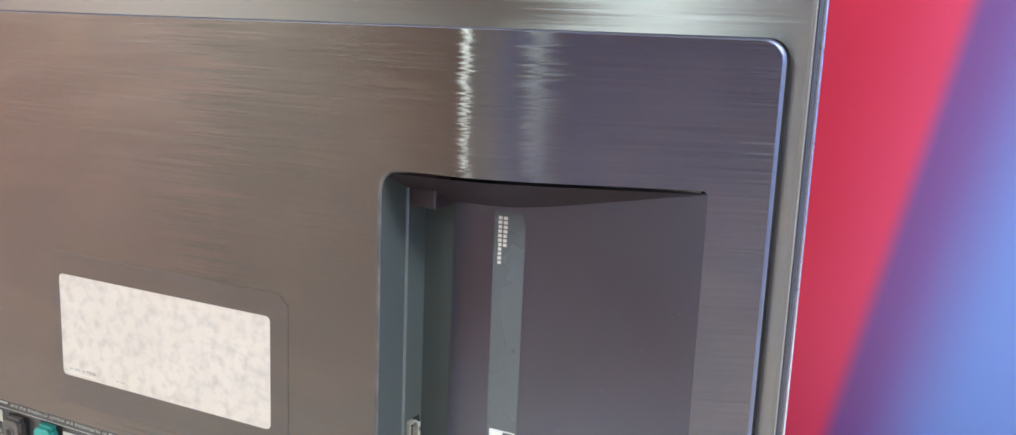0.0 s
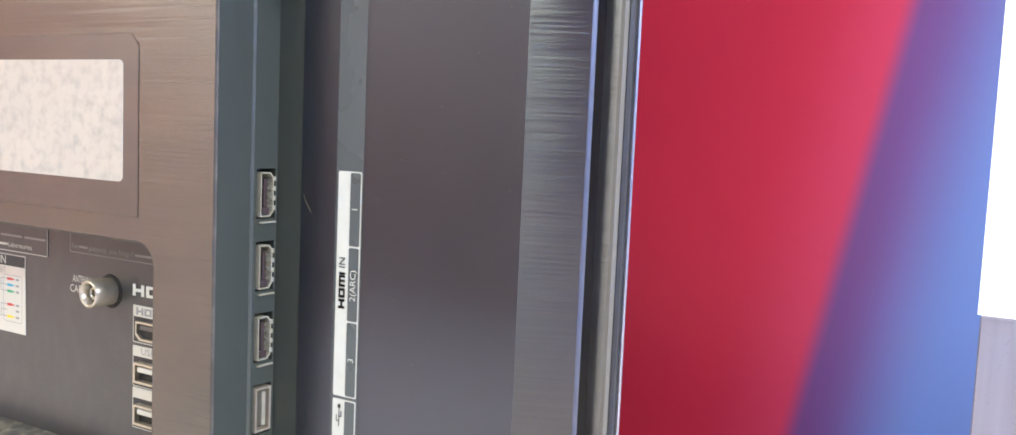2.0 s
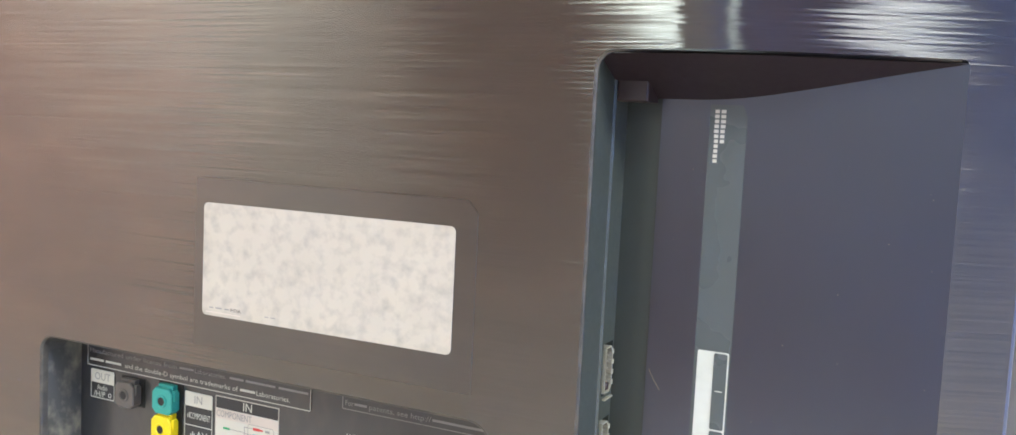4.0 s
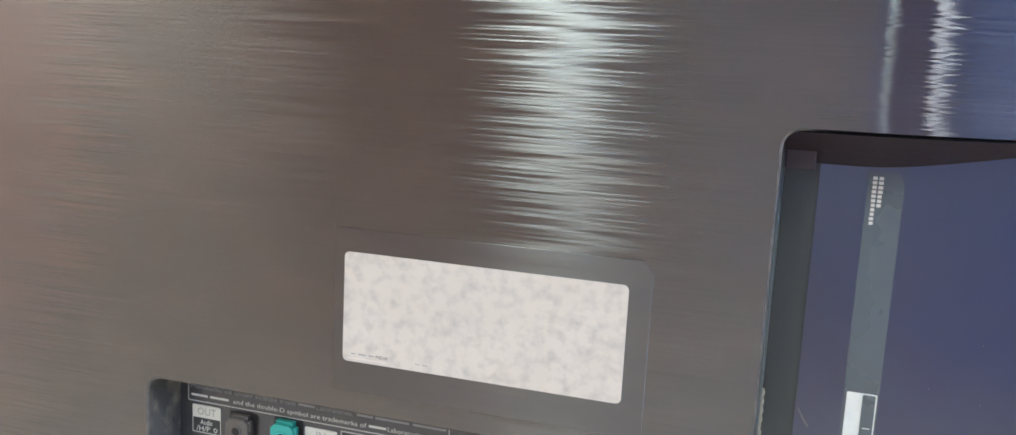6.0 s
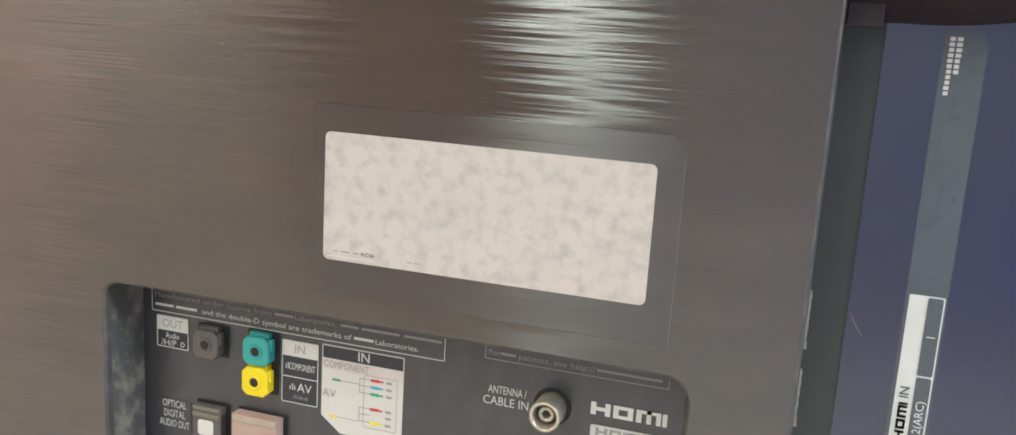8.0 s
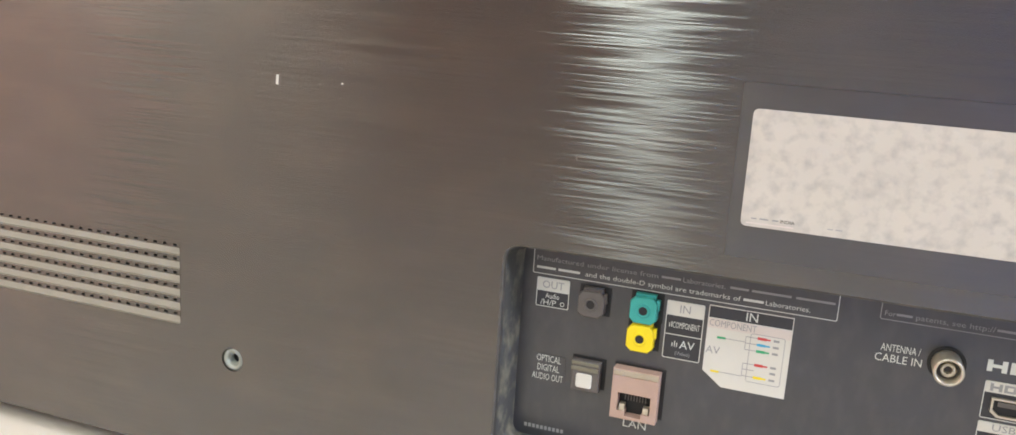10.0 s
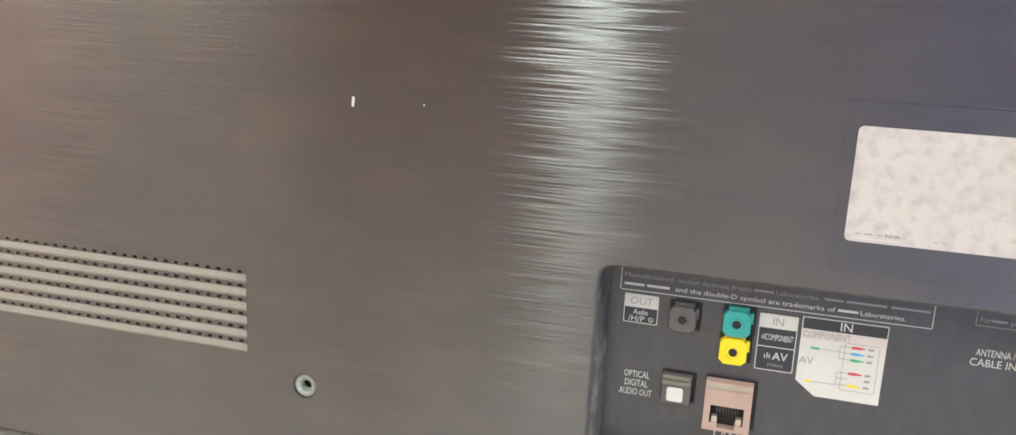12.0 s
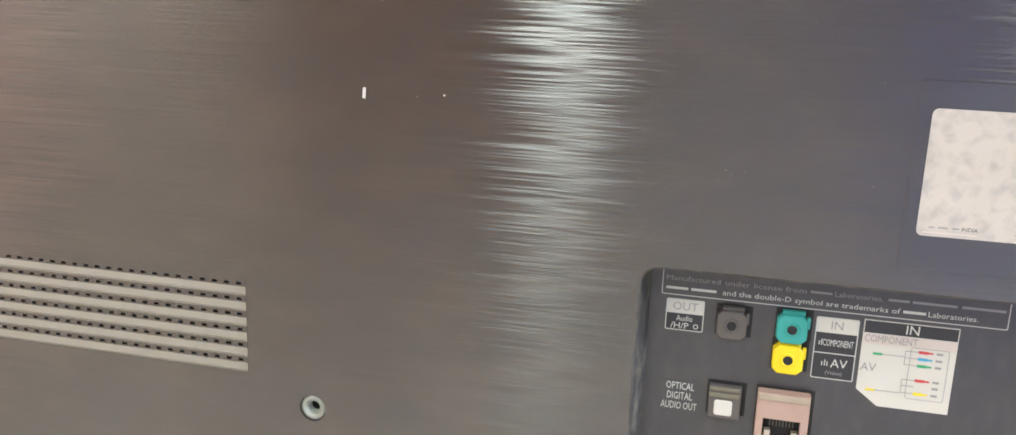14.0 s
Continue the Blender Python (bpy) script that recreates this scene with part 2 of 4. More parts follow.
def faded_wall_material():
    """Unseen wall coloured for the cover's reflections: along x taupe to grey, and in its lower half on to blue."""
    m = mat("reflection_gradient_wall", (0.45, 0.43, 0.365), 0.6, 0, (2, 2, 2), 0.05, 0.05, (60, 60, 60))
    n, l = m.node_tree.nodes, m.node_tree.links
    p = n["Principled BSDF"]
    out = p.inputs["Base Color"].links[0].from_socket
    geo, sep = n.new("ShaderNodeNewGeometry"), n.new("ShaderNodeSeparateXYZ")
    l.new(geo.outputs["Position"], sep.inputs[0])
    def faded(axis, start, end, a, b):
        r, mix = n.new("ShaderNodeMapRange"), n.new("ShaderNodeMix")
        mix.data_type = "RGBA"
        r.inputs["From Min"].default_value, r.inputs["From Max"].default_value = start, end
        l.new(sep.outputs[axis], r.inputs["Value"])
        l.new(r.outputs[0], mix.inputs["Factor"])
        l.new(a, mix.inputs["A"])
        if isinstance(b, tuple):
            mix.inputs["B"].default_value = (*b, 1)
        else:
            l.new(b, mix.inputs["B"])
        return mix.outputs["Result"]

    low = n.new("ShaderNodeRGB")
    low.outputs[0].default_value = (0.24, 0.20, 0.185, 1)
    out = faded("Z", 0.5, 1.1, low.outputs[0], out)
    grey = faded("X", -0.9, 0.1, out, (0.50, 0.56, 0.54))
    blue = faded("X", 0.45, 1.0, grey, (0.16, 0.32, 0.78))
    high = faded("X", 1.05, 1.5, faded("Z", 0.6, 1.2, blue, grey), (0.20, 0.20, 0.23))
    out = faded("Z", 0.4, 0.8, blue, high)
    l.new(out, p.inputs["Base Color"])
    return m


# ---- mesh helpers ----
TV_AT = Vector((-0.15, 0.03, 0.944))


def link(name, bm, materials, parent=None, label="", smooth=False):
    me = bpy.data.meshes.new(name)
    bm.to_mesh(me)
    bm.free()
    for k in materials if isinstance(materials, (list, tuple)) else [materials]:
        me.materials.append(k)
    if smooth:
        for f in me.polygons:
            f.use_smooth = True
    ob = new(name, me)
    if parent:
        ob.parent = parent
        if parent.type == "EMPTY":
            ob.matrix_parent_inverse = Matrix.Translation(-parent.location)
    return tagged(ob, label) if label else ob


def part(name, bm, material, parent, label="", smooth=False):
    return link(name, bm, material, parent, label, smooth)


def rounded(x0, z0, x1, z1, r, n=5):
    """Outline of a rectangle with round corners, anticlockwise seen from the front (x right, z up)."""
    rs = r if isinstance(r, (list, tuple)) else (r, r, r, r)
    out = []
    for (cx, cz, a), q in zip(((x0, z0, 180), (x1, z0, 270), (x1, z1, 0), (x0, z1, 90)), rs):
        sx, sz = (1 if cx == x0 else -1), (1 if cz == z0 else -1)
        if q <= 0:
            out.append((cx, cz))
            continue
        for i in range(n + 1):
            t = radians(a + 90 * i / n)
            out.append((cx + sx * q + q * math.cos(t), cz + sz * q + q * math.sin(t)))
    return out


def grown(outline, d):
    """The outline moved outwards by d."""
    n, out = len(outline), []
    for i in range(n):
        a, b, c = Vector(outline[i - 1]), Vector(outline[i]), Vector(outline[(i + 1) % n])
        u, v = (b - a).normalized(), (c - b).normalized()
        n1, n2 = Vector((u.y, -u.x)), Vector((v.y, -v.x))
        h = (n1 + n2).normalized()
        out.append(tuple(b + h * d / max(0.3, h.dot(n1))))
    return out


def plate(outline, y0, y1, bm=None, bevel=0.0, index=0):
    """A flat slab with the given outline: front face at y0, back at y1, front edge bevelled."""
    bm = bm or bmesh.new()
    rings = [(grown(outline, -bevel), y0), (outline, y0 + bevel), (outline, y1)] if bevel else [(outline, y0), (outline, y1)]
    vs = [[bm.verts.new((x, y, z)) for x, z in o] for o, y in rings]
    n = len(outline)
    bm.faces.new(vs[0]).material_index = index
    for a, b in zip(vs, vs[1:]):
        for i in range(n):
            bm.faces.new((a[i], b[i], b[(i + 1) % n], a[(i + 1) % n])).material_index = index
    bm.faces.new(vs[-1][::-1]).material_index = index
    return bm


def box(x0, y0, z0, x1, y1, z1, bm=None, bevel=0.0, index=0):
    return plate([(x0, z0), (x1, z0), (x1, z1), (x0, z1)], y0, y1, bm, bevel, index)


def inside(p, poly):
    hit, n = False, len(poly)
    for i in range(n):
        (x0, z0), (x1, z1) = poly[i - 1], poly[i]
        if (z0 > p[1]) != (z1 > p[1]) and p[0] < (x1 - x0) * (p[1] - z0) / (z1 - z0) + x0:
            hit = not hit
    return hit


def sheet(bm, outer, holes, depth, xs=(), index=0):
    """Fills outer minus holes, laid on the surface y = depth(x); xs: where it may fold."""
    verts, edges = [], []
    for poly in [outer, *holes]:
        k = len(verts)
        verts += [Vector(p) for p in poly]
        edges += [(k + i, k + (i + 1) % len(poly)) for i in range(len(poly))]
    z0, z1 = min(p[1] for p in outer), max(p[1] for p in outer)
    for x in xs:
        verts += [Vector((x, z0)), Vector((x, z1))]
        edges.append((len(verts) - 2, len(verts) - 1))
    vs, _, faces, *_ = delaunay_2d_cdt(verts, edges, [], 0, 1e-7)
    made = {}
    for f in faces:
        c = (sum(vs[i].x for i in f) / 3, sum(vs[i].y for i in f) / 3)
        if not inside(c, outer) or any(inside(c, h) for h in holes):
            continue
        for i in f:
            if i not in made:
                made[i] = bm.verts.new((vs[i].x, depth(vs[i].x), vs[i].y))
        bm.faces.new([made[i] for i in f]).material_index = index


def band(bm, outlines, index=0, flip=False):
    """Joins rings of points of equal count."""
    vs = [[bm.verts.new(p) for p in o] for o in outlines]
    n = len(vs[0])
    for a, b in zip(vs, vs[1:]):
        for i in range(n):
            q = (a[i], b[i], b[(i + 1) % n], a[(i + 1) % n])
            bm.faces.new(q[::-1] if flip else q).material_index = index


def brush_uv(ob):
    me = ob.data
    uv = me.uv_layers.new(name="UVMap")
    for lo in me.loops:
        c = me.vertices[lo.vertex_index].co
        uv.data[lo.index].uv = (c.z, c.x)


def tube(cx, cz, r0, r1, y0, y1, bm=None, n=24, index=0, lip=0.0003):
    """A pipe along y, from y0 (front) to y1: outer radius r1, bore r0."""
    bm = bm or bmesh.new()

    def ring(r, y):
        return [(cx + r * math.cos(2 * math.pi * i / n), y, cz + r * math.sin(2 * math.pi * i / n)) for i in range(n)]

    if r0 > 0:
        band(bm, [ring(r0, y1), ring(r0, y0 + lip), ring(r0 + lip, y0), ring(r1 - lip, y0), ring(r1, y0 + lip), ring(r1, y1)], index)
    else:
        band(bm, [ring(0.00001, y0), ring(r1 - lip, y0), ring(r1, y0 + lip), ring(r1, y1)], index)
    return bm


def text(words, x, z, size, y, parent, material, width=None, turn=0.0, align="CENTER", normal="y", name="printed_text"):
    """Raised print on a face that looks towards -y: middle of the words at (x, z), letters size high."""
    cu = bpy.data.curves.new("type", "FONT")
    cu.body, cu.size, cu.align_x, cu.align_y, cu.resolution_u = words, size / 0.7, align, "CENTER", 2
    tmp = new("type", cu)
    bpy.context.view_layer.update()
    me = bpy.data.meshes.new_from_object(tmp.evaluated_get(bpy.context.evaluated_depsgraph_get()))
    bpy.data.objects.remove(tmp)
    xs = [v.co.x for v in me.vertices]
    k = width / (max(xs) - min(xs)) if width else 1.0
    me.transform(Matrix.Translation((x, y, z)) @ Matrix.Rotation(radians(-turn), 4, "Y") @ Matrix.Rotation(radians(90), 4, "X") @ Matrix.Diagonal((k, 1, 1, 1)))
    me.name = name
    me.materials.clear()
    me.materials.append(material)
    ob = new(name, me)
    ob.parent = parent
    return ob


def bars(rects, y, parent, material, name="printed_bar"):
    return [part(name, box(x0, y, z0, x1, y + 0.0001, z1), material, parent) for x0, z0, x1, z1 in rects]


def frame_lines(x0, z0, x1, z1, w, y, parent, material, r=0.0006, name="printed_border", index=0):
    """A thin printed outline."""
    a = rounded(x0, z0, x1, z1, r)
    b = grown(a, -w)
    bm = bmesh.new()
    band(bm, [[(p[0], y, p[1]) for p in a], [(p[0], y, p[1]) for p in b]], flip=True)
    return part(name, bm, material, parent)


# ---- the shop round the television ----
def slab(name, x0, y0, z0, x1, y1, z1, material, label, category="wall"):
    return tagged(link(name, box(x0, y0, z0, x1, y1, z1), material), label, category, kind="structure")


# Floor, west and east walls are unseen; their colours tint the cover's reflections.
slab("floor", -3.2, -3.6, -0.1, 3.2, 0.5, 0.0, FLOOR, "unseen floor, reddish brown to tint the cover's reflections", "floor")
slab("ceiling", -3.2, -3.6, 2.7, 3.2, 0.5, 2.8, CEIL, "plain white shop ceiling", "ceiling")
slab("wall_west", -3.3, -3.6, 0, -3.2, 0.5, 2.7, WARM_WALL, "unseen peach wall added for warm reflections")
slab("wall_east", 3.2, -3.6, 0, 3.3, 0.5, 2.7, BLUE_WALL, "unseen blue wall added for cool reflections")
# added out of view; its gradient gives the cover its reflected tones
slab("wall_south", -3.2, -3.7, 0, 3.2, -3.6, 2.7, faded_wall_material(), "unseen wall, coloured taupe to grey and blue for the cover's reflections")
slab("wall_north", -3.2, 0.4, 0, 3.2, 0.5, 2.7, backdrop_material(), "red wall, violet shade and blue glow painted past a slanting edge")

# Unseen housings and glowing diffusers are added over every lamp.
for lx, ly, sx, sy, watts, colour in LAMPS:
    fixture = tagged(new("unseen_ceiling_light"), "unseen white ceiling light with a glowing diffuser, for streaks and fill", "ceiling light", "ceiling lights")
    fixture.location = (lx, ly, 2.7)
    bm = bmesh.new()
    bmesh.ops.create_cube(bm, size=1, matrix=Matrix.Translation((lx, ly, 2.68)) @ Matrix.Diagonal((sx + 0.06, sy + 0.06, 0.04, 1)))
    part("housing", bm, CEIL, fixture)
    bm = bmesh.new()
    bmesh.ops.create_cube(bm, size=1, matrix=Matrix.Translation((lx, ly, 2.65)) @ Matrix.Diagonal((sx, sy, 0.02, 1)))
    part("diffuser", bm, LAMP_GLASS, fixture, "milky glowing diffuser")

counter = tagged(new("display_counter"), "cream laminate display counter under the television", "counter")
counter.location = (0, 0, 0)
bm = bmesh.new()
bmesh.ops.create_cube(bm, size=1, matrix=Matrix.Translation((0, -0.05, 0.927)) @ Matrix.Diagonal((2.6, 0.64, 0.034, 1)))
bmesh.ops.bevel(bm, geom=bm.edges[:], offset=0.004, segments=2, affect="EDGES")
part("countertop", bm, SHELF, counter)
part("front_panel", box(-1.25, -0.34, 0, 1.25, 0.24, 0.91), SHELF, counter)

# ---- television ----
tv = tagged(new("television"), "television back with dark brushed metal cover, on the counter", "television")
tv.location = TV_AT

# slope of the cover's face at points along x: flat, a tight bend that eases out, then a straight slope back
BENDS = [(0.3612, 0.0), (0.3790, 0.32), (0.3920, 0.418), (0.4050, 0.435), (0.60, 0.435)]


def cover_y(x):
    """Depth of the cover at x, from the slopes above."""
    y = 0.0
    for (x0, s0), (x1, s1) in zip(BENDS, BENDS[1:]):
        if x <= x0:
            break
        u = min(x, x1) - x0
        y += s0 * u + (s1 - s0) / (x1 - x0) * u * u / 2
    return y


def side_floor_y(x):
    return 0.0250


CX0, CX1, CZ0, CZ1 = -0.74, 0.4475, 0.952, 1.2195
outer = rounded(CX0, CZ0, CX1, CZ1, 0.006)
av = rounded(0.1195, 0.986, 0.3132, 1.0678, (0.006, 0.006, 0.007, 0.006))
side = rounded(0.3408, 0.956, 0.4304, 1.1768, (0.002, 0.001, 0.001, 0.005))
vent = [(-0.46, 1.0109), (-0.0252, 1.0109), (-0.0252, 1.0475), (-0.46, 1.0475)]
SCREWS = [(0.001, 1.0), (0.001, 1.2), (-0.301, 1.0), (-0.301, 1.2)]
screw_holes = [[(x + 0.0052 * math.cos(2 * math.pi * i / 20), z + 0.0052 * math.sin(2 * math.pi * i / 20)) for i in range(20)] for x, z in SCREWS]
EDGE = 0.0009
bm = bmesh.new()
folds = [BENDS[0][0] + (BENDS[3][0] - BENDS[0][0]) * i / 18 for i in range(19)]
sheet(bm, grown(outer, -EDGE), [grown(h, EDGE) for h in (av, side)] + [vent] + screw_holes, cover_y, folds)


def arc(outline, sign, to):
    """The rolled edge between the sheet and a wall that runs back to the depth to(x)."""
    rings = []
    for k in range(4):
        t = radians(90 * k / 3)
        o = grown(outline, sign * EDGE * (1 - math.sin(t)))
        rings.append([(x, cover_y(x) + EDGE * (1 - math.cos(t)), z) for x, z in o])
    rings.append([(x, max(to(x), cover_y(x) + EDGE), z) for x, z in outline])
    return rings


rings = arc(outer, -1, lambda x: 0.0385)
band(bm, rings[-2:])
cover = part("back_cover", bm, COVER, tv, "dark grey hairline-brushed metal back cover", smooth=True)
brush_uv(cover)
cover.data.set_sharp_from_angle(angle=radians(40))

bm = bmesh.new()
band(bm, rings[:-1])
part("edge_bevel", bm, EDGE_METAL, tv, "bright bevelled edge of the back cover", smooth=True)
rim = bmesh.new()
band(rim, arc(av, 1, lambda x: 0.004), flip=True)
band(rim, arc(side, 1, lambda x: cover_y(x) + 0.001), flip=True)
# the slope runs flush into the recess floor, so there is no rim on that side
bmesh.ops.delete(rim, geom=[f for f in rim.faces if all(v.co.x > 0.4285 for v in f.verts)], context="FACES")
part("recess_rim", rim, RIM, tv, "worn rolled metal edge of the recesses", smooth=True)

# thin rear panel, bezel and trim
rear = part("rear_panel", plate(rounded(-0.754, 0.946, 0.4522, 1.640, 0.004), 0.0380, 0.0410), REAR, tv, "light brushed metal panel behind the cover")
brush_uv(rear)
bm = bmesh.new()
ring_in, ring_out = rounded(-0.753, 0.947, 0.4519, 1.639, 0.003), rounded(-0.755, 0.9455, 0.4529, 1.641, 0.004)
band(bm, [[(x, 0.0379, z) for x, z in ring_in], [(x, 0.0381, z) for x, z in ring_out], [(x, 0.0412, z) for x, z in ring_out]])
part("edge_strip", bm, TAN, tv, "thin tan strip along the panel edge")
part("bezel", plate(rounded(-0.757, 0.9445, 0.4540, 1.643, 0.004), 0.0410, 0.0438, bevel=0.0008), BEZEL, tv, "black plastic bezel side")
part("bezel_trim", plate(rounded(-0.7585, 0.944, 0.4550, 1.6445, 0.004), 0.0438, 0.0446, bevel=0.0003), TRIM, tv, "thin polished trim line")
part("screen", plate(rounded(-0.755, 0.947, 0.4530, 1.641, 0.003), 0.0448, 0.0470), HOLE, tv, "black glass screen")

# ---- socket recess ----
AVY = 0.0165
bm = bmesh.new()
ring0 = [(x, 0.003, z) for x, z in av]
inner = grown(av, -0.0022)
ring1 = [(x, AVY, z) for x, z in inner]
band(bm, [ring0, ring1], flip=True)
part("socket_recess_wall", bm, WALL_DUST, tv, "dusty black plastic side of the socket recess")
bm = bmesh.new()
sheet(bm, inner, [], lambda x: AVY)
sockets = part("socket_panel", bm, TRAY, tv, "matte black socket panel with white print")
P = AVY - 0.0002


def text_on(words, x, z, size, parent, material=INK, width=None, y=None, turn=0.0):
    return text(words, x, z, size, P - 0.0002 if y is None else y, parent, material, width, turn)


def label(name, x0, z0, x1, z1, words):
    lab = part(name, plate(rounded(x0, z0, x1, z1, 0.0006, 3), P - 0.00005, AVY), INK_DARK, tv, words)
    frame_lines(x0, z0, x1, z1, 0.0003, P - 0.0001, lab, INK)
    return lab


def headed(lab, x0, z0, x1, z1):
    part("label_header", plate(rounded(x0, z0, x1, z1, 0.0004, 3), P - 0.0001, P), LABEL, lab)


# licence notices
lic = part("licence_notice", plate(rounded(0.1255, 1.0545, 0.2358, 1.0655, 0.0008, 3), P - 0.00002, AVY), TRAY, tv, "outlined small white licence print")
frame_lines(0.1255, 1.0545, 0.2358, 1.0658, 0.0003, P - 0.0001, lic, INK)
text_on("and the double-D symbol are trademarks of", 0.1745, 1.0570, 0.0018, lic, INK, 0.057)
bars([(0.1270, 1.0566, 0.1345, 1.0575), (0.1355, 1.0566, 0.1440, 1.0575), (0.2040, 1.0566, 0.2110, 1.0575)], P - 0.0001, lic, INK)
text_on("Laboratories.", 0.2192, 1.0570, 0.0018, lic, INK, 0.0150)
text_on("under license from", 0.1600, 1.0606, 0.0018, lic, INK_GREY, 0.0265)
text_on("Manufactured", 0.1360, 1.0606, 0.0018, lic, INK_GREY, 0.0182)
text_on("Laboratories.", 0.1898, 1.0606, 0.0018, lic, INK_GREY, 0.0150)
bars([(0.1745, 1.0602, 0.1815, 1.0610), (0.1990, 1.0602, 0.2055, 1.0610), (0.2065, 1.0602, 0.2200, 1.0610), (0.2215, 1.0602, 0.2345, 1.0610)], P - 0.0001, lic, INK_GREY)
lic = part("licence_notice", plate(rounded(0.2490, 1.0580, 0.3062, 1.0655, 0.0008, 3), P - 0.00002, AVY), TRAY, tv, "outlined small white licence print")
frame_lines(0.2490, 1.0580, 0.3062, 1.0658, 0.0003, P - 0.0001, lic, INK_GREY)
text_on("For", 0.2520, 1.0603, 0.0018, lic, INK_GREY)
text_on("patents, see http://", 0.2720, 1.0603, 0.0018, lic, INK_GREY, 0.024)
bars([(0.2540, 1.0599, 0.2590, 1.0607), (0.2845, 1.0599, 0.3040, 1.0607)], P - 0.0001, lic, INK_GREY)

# audio out
lab = label("port_label", 0.1275, 1.0418, 0.1405, 1.0533, "white OUT label for the audio jack")
headed(lab, 0.1277, 1.0480, 0.1403, 1.0531)
text_on("OUT", 0.1340, 1.0505, 0.0030, lab, INK_GREY, 0.0085)
text_on("Audio", 0.1340, 1.0462, 0.0021, lab, INK, 0.0055)
text_on("/H/P", 0.1325, 1.0435, 0.0022, lab, INK, 0.0062)
bm = bmesh.new()
tube(0.1380, 1.0436, 0.0006, 0.0009, P - 0.0001, P, bm, 12, lip=0.00005)
part("headphone_mark", bm, INK, lab)


def jack(x, z, material, words):
    """Eight-sided 3.5 mm jack with a sleeve, a bore and a rear flange."""
    r, c = 0.0050, 0.0018
    o = [(x - r + c, z - r), (x + r - c, z - r), (x + r, z - r + c), (x + r, z + r - c), (x + r - c, z + r), (x - r + c, z + r), (x - r, z + r - c), (x - r, z - r + c)]
    ob = part("audio_jack", plate(o, 0.0122, AVY, bevel=0.0004), material, tv, words)
    part("sleeve", tube(x, z, 0.0016, 0.0026, 0.0117, 0.0125, n=20), material, ob)
    part("bore", tube(x, z, 0, 0.0016, 0.01195, 0.0125, n=16, lip=0.00002), HOLE, ob, "dark jack hole")
    part("surround", box(x - r - 0.0004, AVY - 0.0003, z - r + 0.0002, x + r + 0.0017, AVY, z + r + 0.0013), HOLE, ob, "black cut-out round the jack")
    part("shoulder", box(x - r + 0.0016, 0.0138, z + r - 0.0006, x + r - 0.0010, AVY, z + r + 0.0010, bevel=0.0003), material, ob)
    part("latch", box(x + r - 0.0004, 0.0132, z + 0.0006, x + r + 0.0007, 0.0150, z + r - 0.0006), material, ob)
    return ob


jack(0.1500, 1.0468, BLACKJACK, "brown-black headphone jack")
jack(0.1697, 1.0478, TEAL, "teal component video jack")
jack(0.1694, 1.0369, YELLOW, "yellow AV jack")

# component and AV label
lab = label("port_label", 0.1775, 1.0305, 0.1912, 1.0525, "dark label with a white IN header")
headed(lab, 0.1777, 1.0470, 0.1910, 1.0523)
text_on("IN", 0.1843, 1.0496, 0.0030, lab, INK_GREY)
bars([(0.1775, 1.0396, 0.1912, 1.0399)], P - 0.0001, lab, INK, "divider")
text_on("COMPONENT", 0.1852, 1.0434, 0.0024, lab, INK, 0.0098)
text_on("AV", 0.1862, 1.0362, 0.0030, lab, INK)
bars([(0.1790, 1.0425, 0.1793, 1.0440), (0.1798, 1.0425, 0.1801, 1.0446), (0.1806, 1.0352, 0.1809, 1.0366), (0.1815, 1.0352, 0.1818, 1.0374), (0.1823, 1.0352, 0.1826, 1.0368)], P - 0.0001, lab, INK)
text_on("(Video)", 0.1848, 1.0328, 0.0013, lab, INK_GREY)

# wiring diagram
cut = [(0.1998, 1.0230), (0.2220, 1.0230), (0.2220, 1.0532), (0.1926, 1.0532), (0.1926, 1.0285)]
dia = part("wiring_diagram", plate(cut, P - 0.00005, AVY), LABEL, tv, "white wiring diagram label with coloured plugs")
part("label_header", plate([(0.1929, 1.0487), (0.2217, 1.0487), (0.2217, 1.0529), (0.1929, 1.0529)], P - 0.0001, P), INK_DARK, dia)
text_on("IN", 0.2078, 1.0508, 0.0032, dia, INK)
bars([(0.1929, 1.0449, 0.2217, 1.0484)], P - 0.0001, dia, PINKISH, "pink_band")
text_on("COMPONENT", 0.2015, 1.0467, 0.0025, dia, INK_GREY, 0.0165)
text_on("AV", 0.1955, 1.0365, 0.0028, dia, INK_GREY)
D = P - 0.00012
for zz, ink in ((1.0437, RED), (1.0413, CYAN), (1.0389, GREEN), (1.0337, RED), (1.0315, LABEL), (1.0290, YELLOW)):
    bars([(0.2105, zz - 0.0005, 0.2135, zz + 0.0005), (0.2135, zz - 0.0003, 0.2150, zz + 0.0003)], D, dia, ink, "plug_symbol")
    bars([(0.2065, zz - 0.00012, 0.2105, zz + 0.00012)], D, dia, INK_GREY, "cord_line")
    bars([(0.2160, zz - 0.0004, 0.2180, zz + 0.0004)], D, dia, INK_GREY)
bars([(0.1965, 1.0412, 0.1995, 1.0420)], D, dia, GREEN, "plug_symbol")
bars([(0.1955, 1.0283, 0.1985, 1.0290)], D, dia, YELLOW, "plug_symbol")
